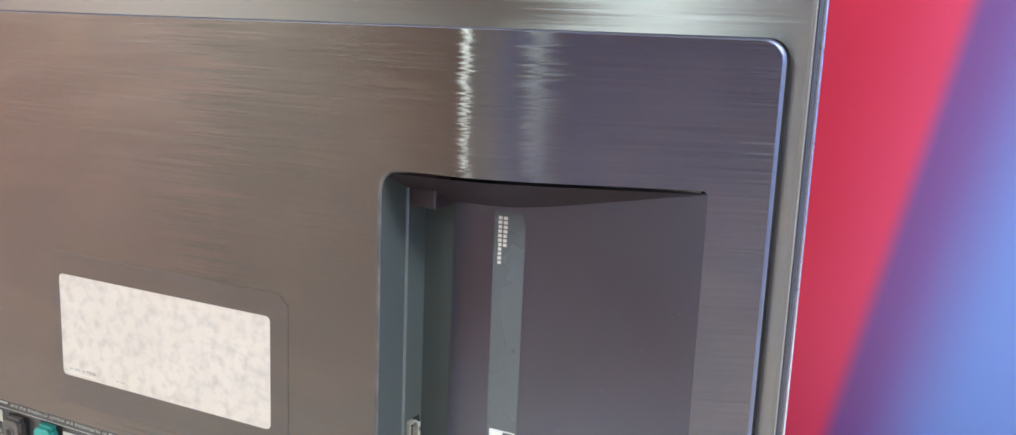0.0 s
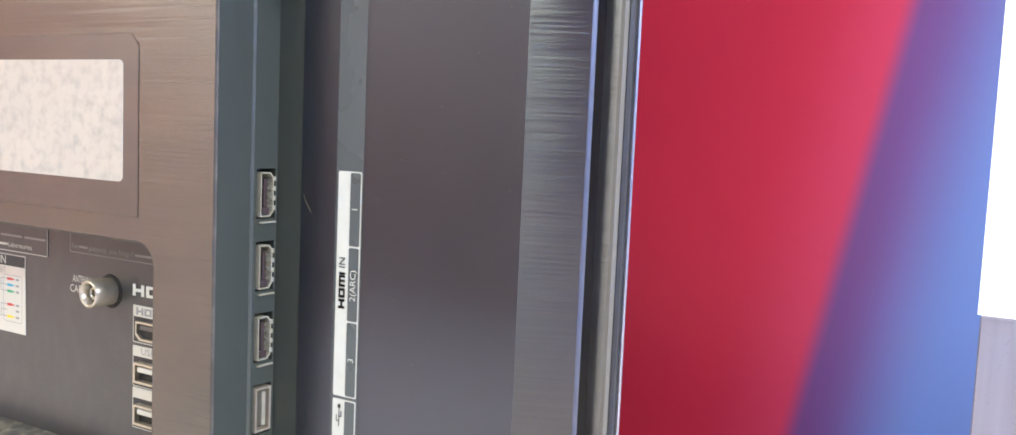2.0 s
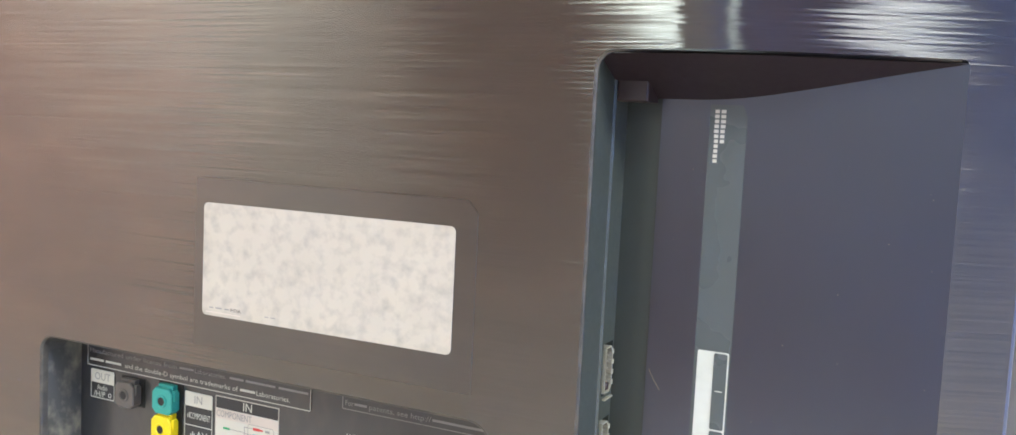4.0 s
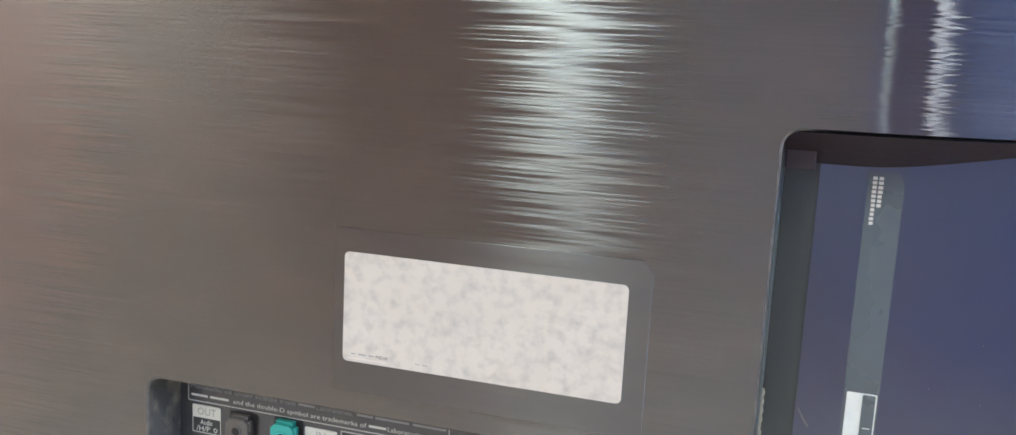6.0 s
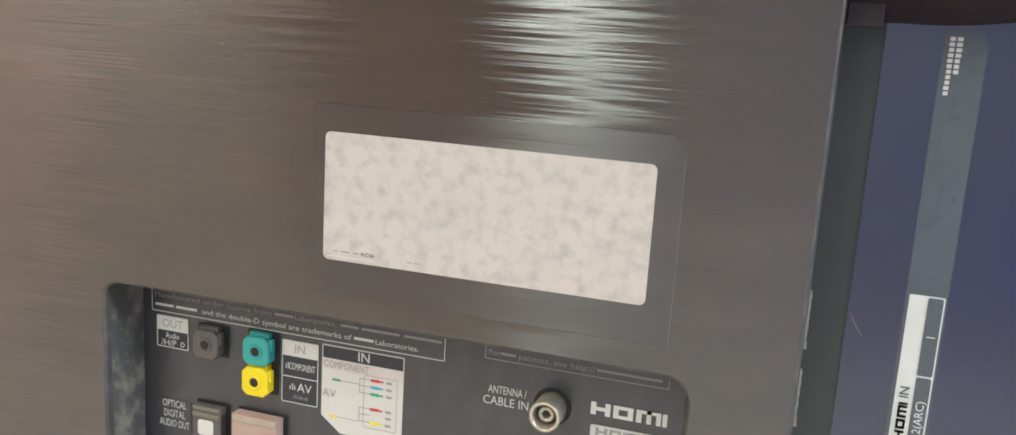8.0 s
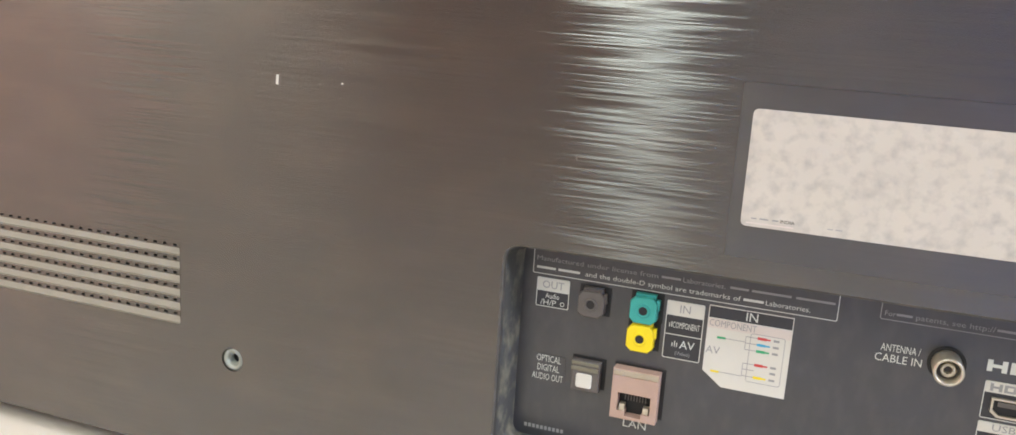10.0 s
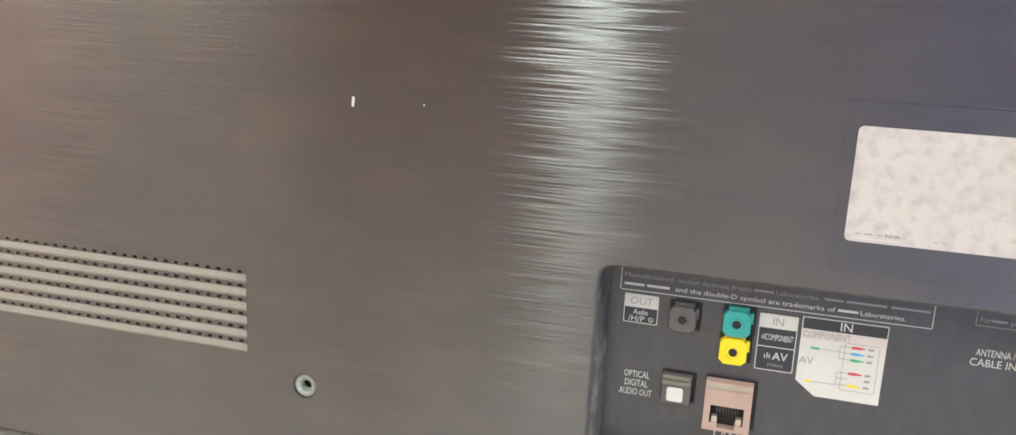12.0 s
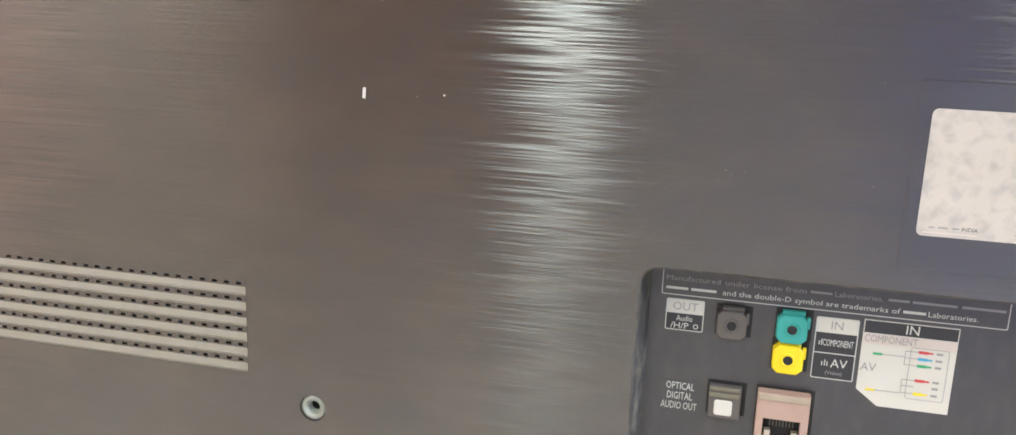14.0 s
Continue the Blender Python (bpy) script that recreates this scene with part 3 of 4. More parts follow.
bars([(0.1995, 1.0415, 0.2065, 1.0417), (0.1985, 1.0286, 0.2065, 1.0288), (0.2064, 1.0389, 0.2066, 1.0437), (0.2064, 1.0290, 0.2066, 1.0337)], D, dia, INK_GREY, "cord_line")
frame_lines(0.2080, 1.0270, 0.2200, 1.0452, 0.0002, D, dia, INK_GREY, 0.001)

# optical out
opt = part("optical_port", box(0.1446, 0.0130, 1.0122, 0.1556, AVY, 1.0240, bevel=0.0004), BLACKJACK, tv, "brown-black optical audio socket")
part("surround", box(0.1440, AVY - 0.0003, 1.0128, 0.1572, AVY, 1.0250), HOLE, opt, "black cut-out round the socket")
part("shutter", plate(rounded(0.1466, 1.0135, 0.1528, 1.0192, 0.0010), 0.0126, 0.0133, bevel=0.0003), LABEL, opt, "pale square shutter")
part("ledge", box(0.1446, 0.0124, 1.0203, 0.1550, 0.0132, 1.0218, bevel=0.0002), OLIVE, opt, "olive-grey plastic ledge")
part("ledge", box(0.1446, 0.0126, 1.0226, 0.1550, 0.0132, 1.0238, bevel=0.0002), OLIVE, opt, "olive-grey plastic ledge")
lab = part("port_label", box(0.1278, P, 1.0115, 0.1412, AVY, 1.0228), TRAY, tv, "white three-line optical audio print")
for k, w in enumerate(("OPTICAL", "DIGITAL", "AUDIO OUT")):
    text_on(w, 0.1345, 1.0210 - 0.0037 * k, 0.0027, lab, INK, (0.0098, 0.0088, 0.0125)[k])

# network socket
LX0, LX1, LZ0, LZ1 = 0.1610, 0.1783, 1.0050, 1.0245
o = [(LX0, LZ0), (LX1, LZ0), (LX1, LZ1), (LX0, LZ1)]
hole = [(0.1634, 1.0080), (0.1664, 1.0080), (0.1664, 1.0062), (0.1728, 1.0062), (0.1728, 1.0080), (0.1758, 1.0080), (0.1758, 1.0152), (0.1634, 1.0152)]
bm = bmesh.new()
sheet(bm, o, [hole], lambda x: 0.0118)
band(bm, [[(x, 0.0118, z) for x, z in o], [(x, AVY, z) for x, z in o]])
band(bm, [[(x, 0.0118, z) for x, z in hole], [(x, 0.0168, z) for x, z in hole]], flip=True)
lan = part("network_socket", bm, BEIGE, tv, "beige plastic network socket")
part("socket_back", plate(hole, 0.0160, 0.0166), HOLE, lan)
for k in range(8):
    part("contact", box(0.1658 + k * 0.0011, 0.0140, 1.0118, 0.1661 + k * 0.0011, 0.0146, 1.0150), BLACKJACK, lan)
part("shoulder", box(0.1642, 0.0124, 1.0078, 0.1662, 0.0150, 1.0106), STEEL, lan)
part("shoulder", box(0.1732, 0.0124, 1.0078, 0.1752, 0.0150, 1.0106), STEEL, lan)
part("surround", box(LX0 - 0.0004, AVY - 0.0003, LZ0 + 0.0006, LX1 + 0.0016, AVY, LZ1 + 0.0008), HOLE, lan, "black cut-out round the socket")
part("top_ledge", box(LX0 + 0.0003, 0.0114, LZ1 - 0.0026, LX1 - 0.0002, 0.0120, LZ1 - 0.0004, bevel=0.0003), LEDGE, lan, "pale worn upper ledge")
text_on("LAN", 0.1700, 1.0016, 0.0031, sockets, INK, 0.0088)
bars([(0.1265 + 0.00165 * k, 0.9917, 0.1276 + 0.00165 * k, 0.9932) for k in range(10)], P - 0.0001, sockets, INK_GREY)

# aerial socket
AX, AZ = 0.2715, 1.0462
ant = part("aerial_socket", tube(AX, AZ, 0.0037, 0.0048, 0.0072, AVY, n=32, lip=0.0004), STEEL, tv, "worn nickel aerial socket", smooth=True)
part("flange_ring", tube(AX, AZ, 0.0047, 0.0060, 0.0160, AVY, n=32), HOLE, ant)
part("dielectric", tube(AX, AZ, 0.0013, 0.0024, 0.0095, AVY, n=24), STEEL, ant)
part("cavity", tube(AX, AZ, 0, 0.0038, 0.0120, AVY, n=24, lip=0.00002), BLACKJACK, ant)
part("slot", box(AX - 0.0030, 0.0128, AZ - 0.0004, AX + 0.0030, 0.0134, AZ + 0.0004), STEEL, ant)
text_on("ANTENNA /", 0.2570, 1.0484, 0.0026, sockets, INK, 0.0125)
text_on("CABLE IN", 0.2567, 1.0447, 0.0028, sockets, INK, 0.0148)


def logo_blocks(x0, z0, x1, z1, y, parent, material, upright=True):
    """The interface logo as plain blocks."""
    w = (x1 - x0) if upright else (z1 - z0)
    h = (z1 - z0) if upright else (x1 - x0)
    rects = []
    for a, b in ((0.00, 0.07), (0.19, 0.26), (0.30, 0.37), (0.49, 0.56), (0.60, 0.67), (0.735, 0.795), (0.86, 0.92), (0.94, 1.0)):
        rects.append((a, 0, b, 1))
    rects += [(0.07, 0.36, 0.19, 0.64), (0.37, 0.74, 0.49, 1), (0.37, 0, 0.49, 0.26), (0.67, 0.74, 0.86, 1)]
    out = []
    for a, b, c, d in rects:
        if upright:
            out.append((x0 + a * w, z0 + b * h, x0 + c * w, z0 + d * h))
        else:
            out.append((x1 - d * h, z0 + a * w, x1 - b * h, z0 + c * w))
    bm = bmesh.new()
    for x0, z0, x1, z1 in out:
        box(x0, y, z0, x1, y + 0.0001, z1, bm)
    return part("logo_shape", bm, material, parent)


logo_blocks(0.2835, 1.0463, 0.3065, 1.0503, P - 0.0001, sockets, INK)


def trapezoid(x, z, w, h):
    """Outline of the socket mouth: flat top, lower corners cut."""
    return [(x - w / 2 + 0.0022, z - h / 2), (x + w / 2 - 0.0022, z - h / 2), (x + w / 2, z - h / 2 + 0.0018), (x + w / 2, z + h / 2), (x - w / 2, z + h / 2), (x - w / 2, z - h / 2 + 0.0018)]


lab = label("port_label", 0.2838, 1.0300, 0.3080, 1.0432, "white headed label round a socket")
headed(lab, 0.2840, 1.0392, 0.3078, 1.0430)
logo_blocks(0.2855, 1.0398, 0.2995, 1.0424, P - 0.0002, lab, INK_GREY)
text_on("IN", 0.3030, 1.0411, 0.0026, lab, INK_GREY)
text_on("4", 0.3060, 1.0340, 0.0026, lab, INK)
shell, mouth = trapezoid(0.2945, 1.0345, 0.0162, 0.0066), trapezoid(0.2945, 1.0345, 0.0148, 0.0052)
bm = bmesh.new()
sheet(bm, shell, [mouth], lambda x: 0.0150)
band(bm, [[(x, 0.0150, z) for x, z in shell], [(x, AVY, z) for x, z in shell]])
band(bm, [[(x, 0.0150, z) for x, z in mouth], [(x, 0.0190, z) for x, z in mouth]], flip=True)
port = part("video_socket", bm, STEEL, tv, "metal-shelled video socket")
part("socket_back", plate(grown(mouth, -0.0001), 0.0160, 0.0166), HOLE, port)
part("contact_tongue", box(0.2885, 0.0152, 1.0350, 0.3005, 0.0162, 1.0366), BLACKJACK, port)

for z1, words in ((1.0290, "USB IN"), (1.0142, "")):
    lab = label("port_label", 0.2838, z1 - 0.0145, 0.3080, z1, "white headed label round a data socket")
    headed(lab, 0.2840, z1 - 0.0038, 0.3078, z1 - 0.0002)
    if words:
        text_on(words, 0.2945, z1 - 0.0019, 0.0024, lab, INK_GREY, 0.0125)
    zc = z1 - 0.0090
    so, si = rounded(0.2868, zc - 0.0036, 0.3022, zc + 0.0036, 0.0006, 2), rounded(0.2876, zc - 0.0028, 0.3014, zc + 0.0028, 0.0004, 2)
    bm = bmesh.new()
    sheet(bm, so, [si], lambda x: 0.0140)
    band(bm, [[(x, 0.0140, z) for x, z in so], [(x, AVY, z) for x, z in so]])
    band(bm, [[(x, 0.0140, z) for x, z in si], [(x, 0.0185, z) for x, z in si]], flip=True)
    port = part("data_socket", bm, STEEL, tv, "metal-shelled data socket")
    part("socket_back", plate(grown(si, -0.0001), 0.0160, 0.0166), HOLE, port)
    part("contact_tongue", box(0.2885, 0.0144, zc + 0.0004, 0.3005, 0.0162, zc + 0.0021), LABEL, port, "pale plastic tongue")

# ---- side recess ----
SX, SZ0, SZ1 = 0.3408, 0.956, 1.1768
bm = bmesh.new()


def quad(bm, *pts):
    bm.faces.new([bm.verts.new(p) for p in pts])


def holed_wall(bm, holes, y0, y1, x, z0, z1):
    """The upright wall at x that looks to +x, with openings (y0, y1, z0, z1)."""
    ys = sorted({y0, y1, *[h[0] for h in holes], *[h[1] for h in holes]})
    zs = sorted({z0, z1, *[h[2] for h in holes], *[h[3] for h in holes]})
    for a, b in zip(ys, ys[1:]):
        for c, d in zip(zs, zs[1:]):
            if not any(h[0] <= a < h[1] and h[2] <= c < h[3] for h in holes):
                quad(bm, (x, a, c), (x, b, c), (x, b, d), (x, a, d))


PORTS = [1.0852 - 0.0230 * k for k in range(3)]
PY0, PY1 = 0.0162, 0.0242
openings = [(PY0, PY1, z - 0.0076, z + 0.0082) for z in PORTS] + [(PY0, PY1, 1.0078, 1.0242)]
holed_wall(bm, openings, 0.0150, side_floor_y(SX), SX + 0.0006, SZ0, SZ1)
for y0, y1, z0, z1 in openings:
    x0, x1 = SX + 0.0006, SX - 0.006
    quad(bm, (x0, y0, z0), (x0, y1, z0), (x1, y1, z0), (x1, y0, z0))
    quad(bm, (x0, y0, z1), (x1, y0, z1), (x1, y1, z1), (x0, y1, z1))
    quad(bm, (x0, y0, z0), (x1, y0, z0), (x1, y0, z1), (x0, y0, z1))
    quad(bm, (x0, y1, z0), (x0, y1, z1), (x1, y1, z1), (x1, y1, z0))
    quad(bm, (x1, y0, z0), (x1, y1, z0), (x1, y1, z1), (x1, y0, z1))
quad(bm, (SX, 0.0008, SZ0), (SX, 0.0142, SZ0), (SX, 0.0142, SZ1), (SX, 0.0008, SZ1))
quad(bm, (SX, 0.0142, SZ0), (SX + 0.0006, 0.0150, SZ0), (SX + 0.0006, 0.0150, SZ1), (SX, 0.0142, SZ1))
part("port_wall", bm, SIDE, tv, "charcoal plastic wall holding the side ports")
bm = bmesh.new()
XE = 0.4314
quad(bm, (SX, side_floor_y(SX), SZ0), (0.352, side_floor_y(0.352), SZ0), (0.352, side_floor_y(0.352), SZ1), (SX, side_floor_y(SX), SZ1))
part("recess_floor", bm, SIDE, tv, "charcoal plastic floor beside the ports")
bm = bmesh.new()
quad(bm, (0.352, side_floor_y(0.352) - 0.0003, SZ0), (XE, side_floor_y(XE) - 0.0003, SZ0), (XE, side_floor_y(XE) - 0.0003, SZ1), (0.352, side_floor_y(0.352) - 0.0003, SZ1))
quad(bm, (0.352, side_floor_y(0.352), SZ0), (0.352, side_floor_y(0.352) - 0.0003, SZ0), (0.352, side_floor_y(0.352) - 0.0003, SZ1), (0.352, side_floor_y(0.352), SZ1))
slope = part("recess_slope", bm, SLOPE, tv, "satin charcoal plastic slope of the side recess")
across = [SX] + [x for x in folds if x > SX] + [0.418, XE]
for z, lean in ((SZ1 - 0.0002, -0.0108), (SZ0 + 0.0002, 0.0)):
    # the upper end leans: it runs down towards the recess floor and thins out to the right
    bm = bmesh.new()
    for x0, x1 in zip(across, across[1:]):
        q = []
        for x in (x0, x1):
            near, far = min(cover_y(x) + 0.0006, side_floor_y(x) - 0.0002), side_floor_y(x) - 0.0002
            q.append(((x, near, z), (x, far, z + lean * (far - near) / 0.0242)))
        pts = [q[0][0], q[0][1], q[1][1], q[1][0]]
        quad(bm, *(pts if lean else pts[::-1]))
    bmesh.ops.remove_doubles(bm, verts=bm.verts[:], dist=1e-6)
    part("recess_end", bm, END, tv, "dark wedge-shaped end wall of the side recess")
part("clip", box(SX + 0.0006, 0.0150, 1.1645, 0.3505, 0.0256, 1.1748, bevel=0.0004), CLIP, tv, "small brown plastic clip in the recess corner")


def floor_plate(x0, z0, x1, z1, lift, material, name, parent, label="", outline=None):
    """Thin print that lies on the sloping floor of the side recess."""
    bm = bmesh.new()
    o = outline or rounded(x0, z0, x1, z1, 0.0005, 3)
    vs = [bm.verts.new((x, side_floor_y(x) - 0.0003 - lift, z)) for x, z in o]
    bm.faces.new(vs)
    return part(name, bm, material, parent, label)


gs = [(0.3662, 0.96), (0.3768, 0.96), (0.3768, 1.1612), (0.3754, 1.1646), (0.3662, 1.1646)]
strip = floor_plate(0, 0, 0, 0, 0.0001, STRIP, "label_strip", tv, "glossy grey strip down the side recess", gs)


def on_floor(ob):
    """Lays flat print onto the slope of the recess floor."""
    for v in ob.data.vertices:
        v.co.y = side_floor_y(v.co.x) - 0.0003 - v.co.y
    return ob


def strip_bars(rects, lift, parent, material, name="printed_bar", joined=False):
    bm = bmesh.new()
    for x0, z0, x1, z1 in rects:
        bm.faces.new([bm.verts.new((x, lift, z)) for x, z in ((x0, z0), (x1, z0), (x1, z1), (x0, z1))])
        if not joined:
            on_floor(part(name, bm, material, parent))
            bm = bmesh.new()
    if joined:
        on_floor(part(name, bm, material, parent))


BX0, BX1, BZ0, BZ1 = 0.3672, 0.3763, 1.0245, 1.0942
hl = floor_plate(BX0, BZ0, BX1, BZ1, 0.0002, INK, "port_label", tv, "white and grey label numbering the side sockets")
for z0, z1 in ((1.0715, 1.0938), (1.0484, 1.0710), (1.0249, 1.0479)):
    floor_plate(0.3720, z0, 0.3759, z1, 0.0003, STRIP, "number_field", hl)
on_floor(text("IN", 0.3697, 1.0662, 0.0025, 0.0004, hl, INK_DARK, None, 90))
ob = logo_blocks(0.3685, 1.0520, 0.3709, 1.0632, 0.0004, hl, INK_DARK, False)
for v in ob.data.vertices:
    v.co.y = side_floor_y(v.co.x) - 0.0007
for words, z in (("1", 1.0828), ("2(ARC)", 1.0595), ("3", 1.0363)):
    on_floor(text(words, 0.3741, z, 0.0022, 0.0005, hl, INK, None, 90))
ul = floor_plate(BX0, 0.980, BX1, 1.0236, 0.0002, INK, "port_label", tv, "white and grey label of the side data sockets")
floor_plate(0.3720, 0.9805, 0.3759, 1.0232, 0.0003, STRIP, "number_field", ul)
strip_bars([(0.3698, 1.0150, 0.3701, 1.0215), (0.3690, 1.0165, 0.3698, 1.0168), (0.3701, 1.0180, 0.3708, 1.0183), (0.3688, 1.0165, 0.3691, 1.0185), (0.3706, 1.0180, 0.3710, 1.0198), (0.3694, 1.0208, 0.3705, 1.0220)], 0.0004, ul, INK_DARK, "branching_mark", True)
random.seed(4)
rects = []
for k in range(11):
    rects.append((0.3676 + random.uniform(0, 0.0002), 1.1632 - 0.0014 * k - 0.0010, 0.3689, 1.1632 - 0.0014 * k))
for k in range(7):
    rects.append((0.3694, 1.1632 - 0.0014 * k - 0.0010, 0.3708 - random.uniform(0, 0.0002), 1.1632 - 0.0014 * k))
strip_bars(rects, 0.0002, strip, LABEL)


random.seed(21)
bm = bmesh.new()
for k in range(26):
    x, z, r = random.uniform(0.353, 0.428), random.uniform(1.03, 1.155), random.uniform(0.00008, 0.0002)
    if 0.365 < x < 0.378:
        continue
    turn, y = random.uniform(0, 6.28), side_floor_y(x) - 0.00045
    bm.faces.new([bm.verts.new((x + r * random.uniform(0.6, 1.5) * math.cos(turn + a), y, z - r * math.sin(turn + a))) for a in (0, 1.3, 2.6, 3.9, 5.2)])
tagged(part("dust", bm, VENT, slope, "tiny pale specks on the recess floor"), kind="stuff")
bm = bmesh.new()
y = side_floor_y(0.354) - 0.00045
bm.faces.new([bm.verts.new(p) for p in ((0.3528, y, 1.0862), (0.3545, y, 1.0830), (0.3564, y, 1.0803), (0.3566, y, 1.0804), (0.3547, y, 1.0832), (0.3530, y, 1.0862))])
part("scratch", bm, VENT, slope, "short pale scratch")


def side_socket(z):
    """Video socket in the port wall: bent metal shell, tongue with contacts, spring tab below."""
    x0, x1 = SX - 0.001, SX + 0.0012
    yc = 0.0202

    def shape(h, w):
        return [(yc - w, z - h), (yc + w - 0.0014, z - h), (yc + w, z - h + 0.0016), (yc + w, z + h - 0.0016), (yc + w - 0.0014, z + h), (yc - w, z + h)]

    a, b = shape(0.0070, 0.0028), shape(0.00662, 0.00242)
    bm = bmesh.new()
    band(bm, [[(x0 - 0.004, y, zz) for y, zz in a], [(x1, y, zz) for y, zz in a], [(x1, y, zz) for y, zz in b], [(x0 - 0.004, y, zz) for y, zz in b]])
    ob = part("side_video_socket", bm, SHELL, tv, "metal-shelled video socket in the port wall")
    part("contact_tongue", box(x0 - 0.003, yc - 0.0002, z - 0.0050, x1 - 0.0012, yc + 0.0009, z + 0.0050, bevel=0.0002), CLIP, ob, "dark plastic contact tongue")
    for k in range(5):
        part("contact", box(x0 - 0.002, yc + 0.0011, z - 0.0042 + k * 0.0020, x1 - 0.0008, yc + 0.0013, z - 0.0037 + k * 0.0020), STEEL, ob)
    part("spring_tab", box(x0, yc - 0.0028, z - 0.0090, x1 + 0.0003, yc + 0.0038, z - 0.0085), SHELL, ob)
    part("key_block", box(x0 - 0.002, yc - 0.0014, z - 0.0062, x1 - 0.0003, yc + 0.0012, z - 0.0042, bevel=0.0003), CLIP, ob, "dark brown block inside the socket")
    for k in range(4):
        part("side_spring", box(x0, yc + 0.0022, z - 0.0050 + k * 0.0031, x1 + 0.0002, yc + 0.0034, z - 0.0036 + k * 0.0031, bevel=0.0002), SHELL, ob)
    return ob


for z in PORTS:
    side_socket(z)
bm = bmesh.new()
zc = 1.0160
band(bm, [[(SX - 0.005, 0.0202 + y, zc + z) for y, z in q] if k in (0, 3) else [(SX + 0.0012, 0.0202 + y, zc + z) for y, z in q]
          for k, q in enumerate(([(-0.0034, -0.0072), (0.0034, -0.0072), (0.0034, 0.0072), (-0.0034, 0.0072)], [(-0.0034, -0.0072), (0.0034, -0.0072), (0.0034, 0.0072), (-0.0034, 0.0072)],
                                 [(-0.0027, -0.0065), (0.0027, -0.0065), (0.0027, 0.0065), (-0.0027, 0.0065)], [(-0.0027, -0.0065), (0.0027, -0.0065), (0.0027, 0.0065), (-0.0027, 0.0065)]))])
usb = part("side_data_socket", bm, STEEL, tv, "metal-shelled data socket in the port wall")
part("contact_tongue", box(SX - 0.004, 0.0204, zc - 0.0055, SX + 0.0004, 0.0220, zc + 0.0055), SHELL, usb)

# ---- rating label on its smooth pad ----
pad = part("label_pad", plate([(0.1972, 1.0760), (0.3065, 1.0760), (0.3065, 1.1300), (0.3030, 1.1338), (0.1972, 1.1338)], -0.0002, 0.0004, bevel=0.0001), PAD, tv, "smooth dark pad under the rating label")
brush_uv(pad)
st = part("rating_label", plate(rounded(0.2012, 1.0870, 0.2993, 1.1256, 0.0018), -0.0004, 0.0), PAPER, tv, "off-white rating label with faded grey print")
text("INDIA", 0.2160, 1.0898, 0.0012, -0.00045, st, INK_DARK)
bars([(0.2045, 1.0896, 0.2062, 1.0900), (0.2072, 1.0896, 0.2100, 1.0901), (0.2112, 1.0896, 0.2132, 1.0901), (0.2285, 1.0893, 0.2302, 1.0896), (0.2310, 1.0893, 0.2330, 1.0896)], -0.00045, st, INK_GREY)
bars([(0.2030, 1.0880, 0.2180, 1.0884)], -0.00045, st, PINKISH)

# ---- mounting inserts ----
for x, z in SCREWS:
    ins = part("mounting_insert", tube(x, z, 0.0026, 0.0053, 0.0004, 0.006, n=24, lip=0.0009), BRIGHT, tv, "bright zinc threaded mounting insert", smooth=True)
    for k in range(3):
        part("thread_ring", tube(x, z, 0.0021, 0.0027, 0.0016 + k * 0.0010, 0.0021 + k * 0.0010, n=20, lip=0.0002), BRIGHT, ins)
    part("bottom", tube(x, z, 0, 0.0027, 0.0048, 0.006, n=16, lip=0.00002), HOLE, ins)

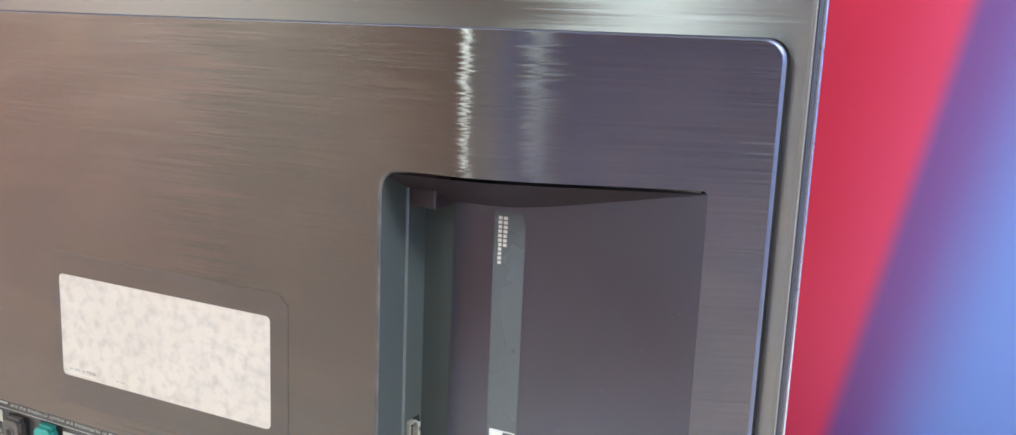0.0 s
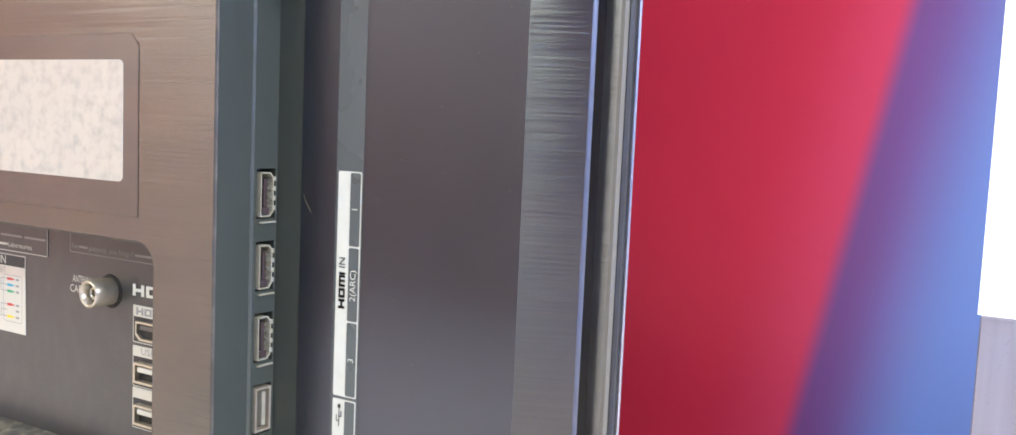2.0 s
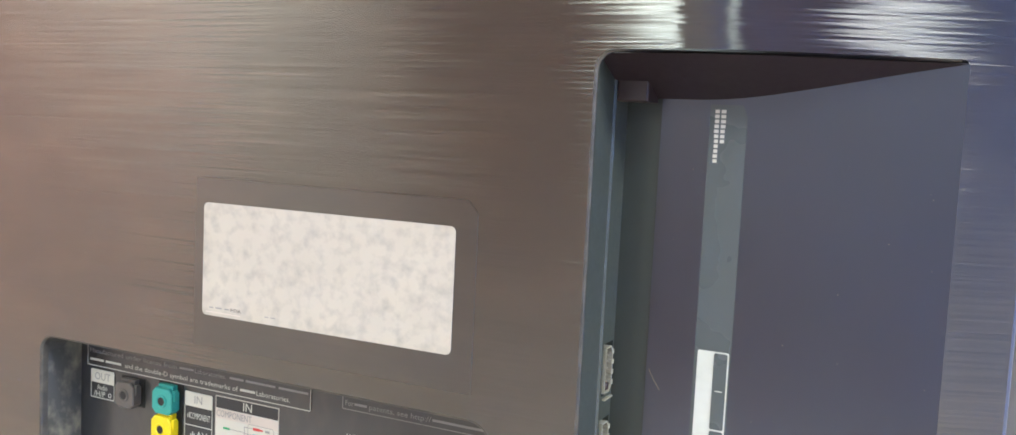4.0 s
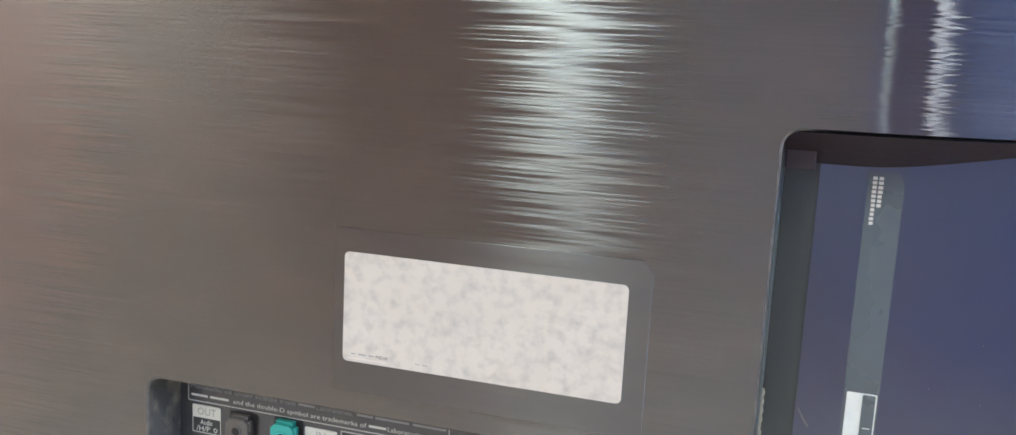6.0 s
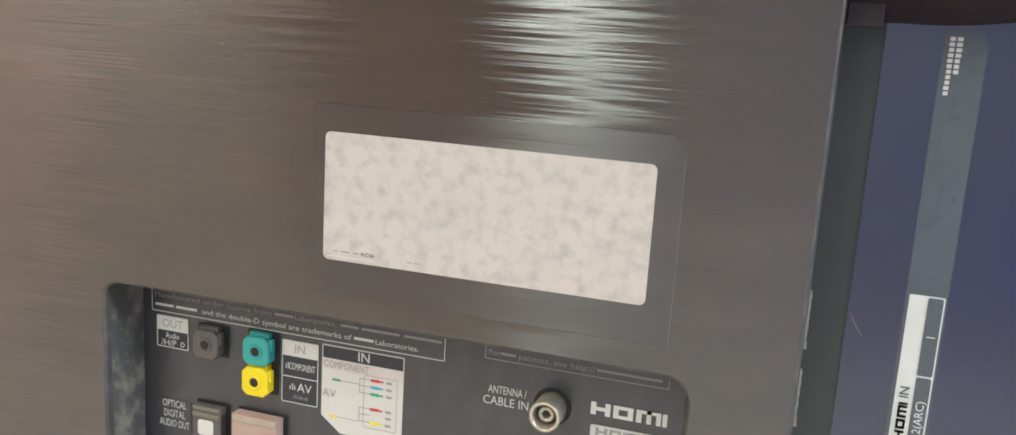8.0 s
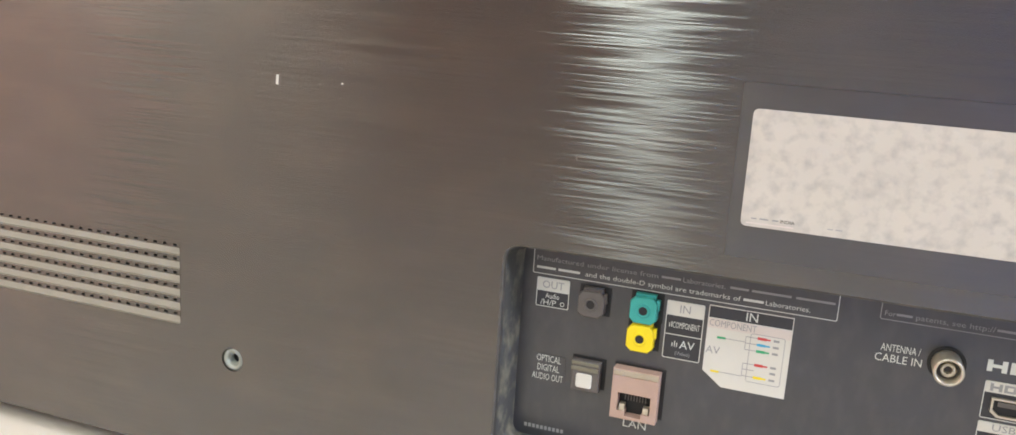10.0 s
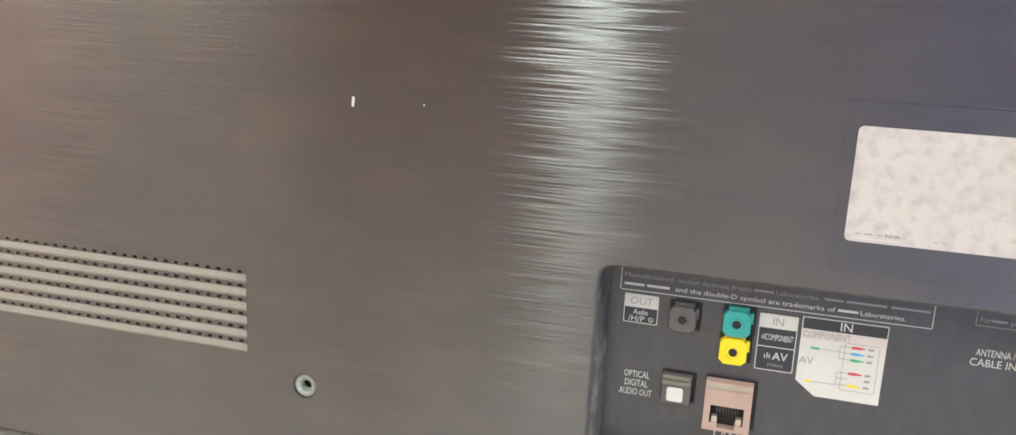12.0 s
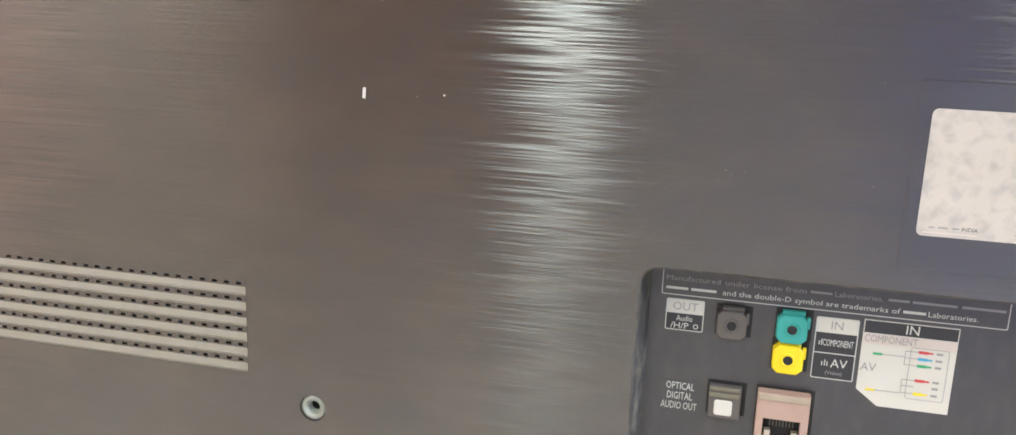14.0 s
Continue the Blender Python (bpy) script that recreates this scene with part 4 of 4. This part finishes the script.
# ---- louvres ----
def louvre(x0, x1, holes):
    """Six steps: a set-back band with small slots at its top, then a ledge that slopes out to the cover's face."""
    top, pitch, deep = 1.0472, 0.00605, 0.0012
    bed = bmesh.new()
    pit = bmesh.new()
    rows = []
    for r in range(6):
        z = top - pitch * r
        za, zb, zc, zd = z - 0.0013, z - 0.0023, z - 0.0029, z - 0.0050
        n = int((x1 - x0) / 0.0050) if holes else 0
        x = x0
        quad(bed, (x0, deep, za), (x1, deep, za), (x1, deep, z), (x0, deep, z))
        quad(bed, (x0, deep, zc), (x1, deep, zc), (x1, deep, zb), (x0, deep, zb))
        for k in range(n):
            h0 = x0 + 0.0015 + k * (x1 - x0 - 0.001) / n
            h1 = h0 + 0.0020
            quad(bed, (x, deep, zb), (h0, deep, zb), (h0, deep, za), (x, deep, za))
            quad(pit, (h0, deep + 0.003, zb), (h1, deep + 0.003, zb), (h1, deep + 0.003, za), (h0, deep + 0.003, za))
            quad(pit, (h0, deep, zb), (h1, deep, zb), (h1, deep + 0.003, zb), (h0, deep + 0.003, zb))
            quad(pit, (h0, deep, za), (h0, deep + 0.003, za), (h1, deep + 0.003, za), (h1, deep, za))
            quad(pit, (h0, deep, zb), (h0, deep + 0.003, zb), (h0, deep + 0.003, za), (h0, deep, za))
            quad(pit, (h1, deep, zb), (h1, deep, za), (h1, deep + 0.003, za), (h1, deep + 0.003, zb))
            x = h1
        quad(bed, (x, deep, zb), (x1, deep, zb), (x1, deep, za), (x, deep, za))
        rows.append((zc, zd, z - pitch))
    for x in (x0, x1)[holes:][:1]:
        quad(bed, (x, -0.0001, top - 6 * pitch), (x, deep, top - 6 * pitch), (x, deep, top + 0.0003), (x, -0.0001, top + 0.0003))
    quad(bed, (x0, 0, top + 0.0003), (x1, 0, top + 0.0003), (x1, deep, top), (x0, deep, top))
    body = part("louvre_bed", bed, COVER, tv, "dark louvre field in the brushed cover")
    brush_uv(body)
    if holes:
        tagged(part("perforated_strip", pit, HOLE, body), kind="stuff")
    else:
        pit.free()
    for zc, zd, ze in rows:
        m = bmesh.new()
        prof = [(deep, zc), (0.0002, zd + 0.0002), (-0.0001, zd - 0.0001), (0.0, ze + 0.00015), (deep, ze)]
        for (ya, za), (yb, zb) in zip(prof, prof[1:]):
            quad(m, (x0, ya, za), (x0, yb, zb), (x1, yb, zb), (x1, ya, za))
        slat = part("slat", m, VENT if holes else COVER, body)
        if not holes:
            brush_uv(slat)


louvre(-0.2075, -0.0252, True)
louvre(-0.46, -0.2075, False)

# ---- marks on the cover ----
bm = bmesh.new()
plate([(0.0212, 1.1175), (0.0222, 1.1173), (0.0224, 1.1210), (0.0214, 1.1211)], -0.0002, 0.0, bm)
part("paint_chip", bm, LABEL, tv, "small pale chip stuck to the cover")
bm = bmesh.new()
plate([(0.0500, 1.1198), (0.0506, 1.1198), (0.0506, 1.1204), (0.0500, 1.1203)], -0.0002, 0.0, bm)
part("paint_chip", bm, LABEL, tv, "tiny pale speck stuck to the cover")

random.seed(9)
bm = bmesh.new()
for k in range(46):
    x, z, r = random.gauss(0.13, 0.06), random.gauss(1.105, 0.03), random.uniform(0.00007, 0.00022)
    if 0.195 < x < 0.31 and 1.074 < z < 1.136 or z < 1.07 or x > 0.32:
        continue
    turn = random.uniform(0, 6.28)
    plate([(x + r * random.uniform(0.6, 1.6) * math.cos(turn + a), z + r * math.sin(turn + a)) for a in (0, 1.25, 2.5, 3.75, 5.0)], -0.0001, 0.0, bm)
tagged(part("dust", bm, VENT, tv, "fine pale dust specks on the cover"), kind="stuff")

# ---- lit sign beside the television ----
sign = tagged(new("display_sign"), "glowing white display sign with blue print on the counter", "sign")
sign.location = (0.65, 0.2, 0.944)
outline = [(0.5535, 0.944), (0.86, 0.944), (0.86, 1.46), (0.5345, 1.46), (0.5345, 1.0465), (0.5535, 1.0465)]
panel = part("sign_panel", plate(outline, 0.2000, 0.2060, bevel=0.0006), SIGN_WHITE, sign)
part("foot", plate(rounded(0.5355, 0.944, 0.5530, 1.0460, 0.001), 0.2015, 0.2050, bevel=0.0005), SIGN_GREY, sign, "grey streaked acrylic foot")
SY = 0.1997
part("blue_mark", box(0.5478, SY, 1.0668, 0.5838, 0.1999, 1.0830), SIGN_BLUE, panel)
for x, side_sign in ((0.5497, 1), (0.5819, -1)):
    half = [(x + side_sign * 0.0098 * math.cos(t), 1.0749 + 0.0062 * math.sin(t)) for t in [radians(-90 + 15 * k) for k in range(13)]]
    part("half_disc", plate(half[::side_sign], SY - 0.0002, SY), SIGN_WHITE, panel)
part("ring_mark", tube(0.5635, 1.1870, 0.0095, 0.0135, SY, 0.1999, n=40, lip=0.0001), SIGN_BLUE, panel)
for z in (1.2030, 1.1550, 1.1020):
    part("rule_line", box(0.5500, SY, z, 0.8400, 0.1999, z + 0.0007), SIGN_GREY, panel)
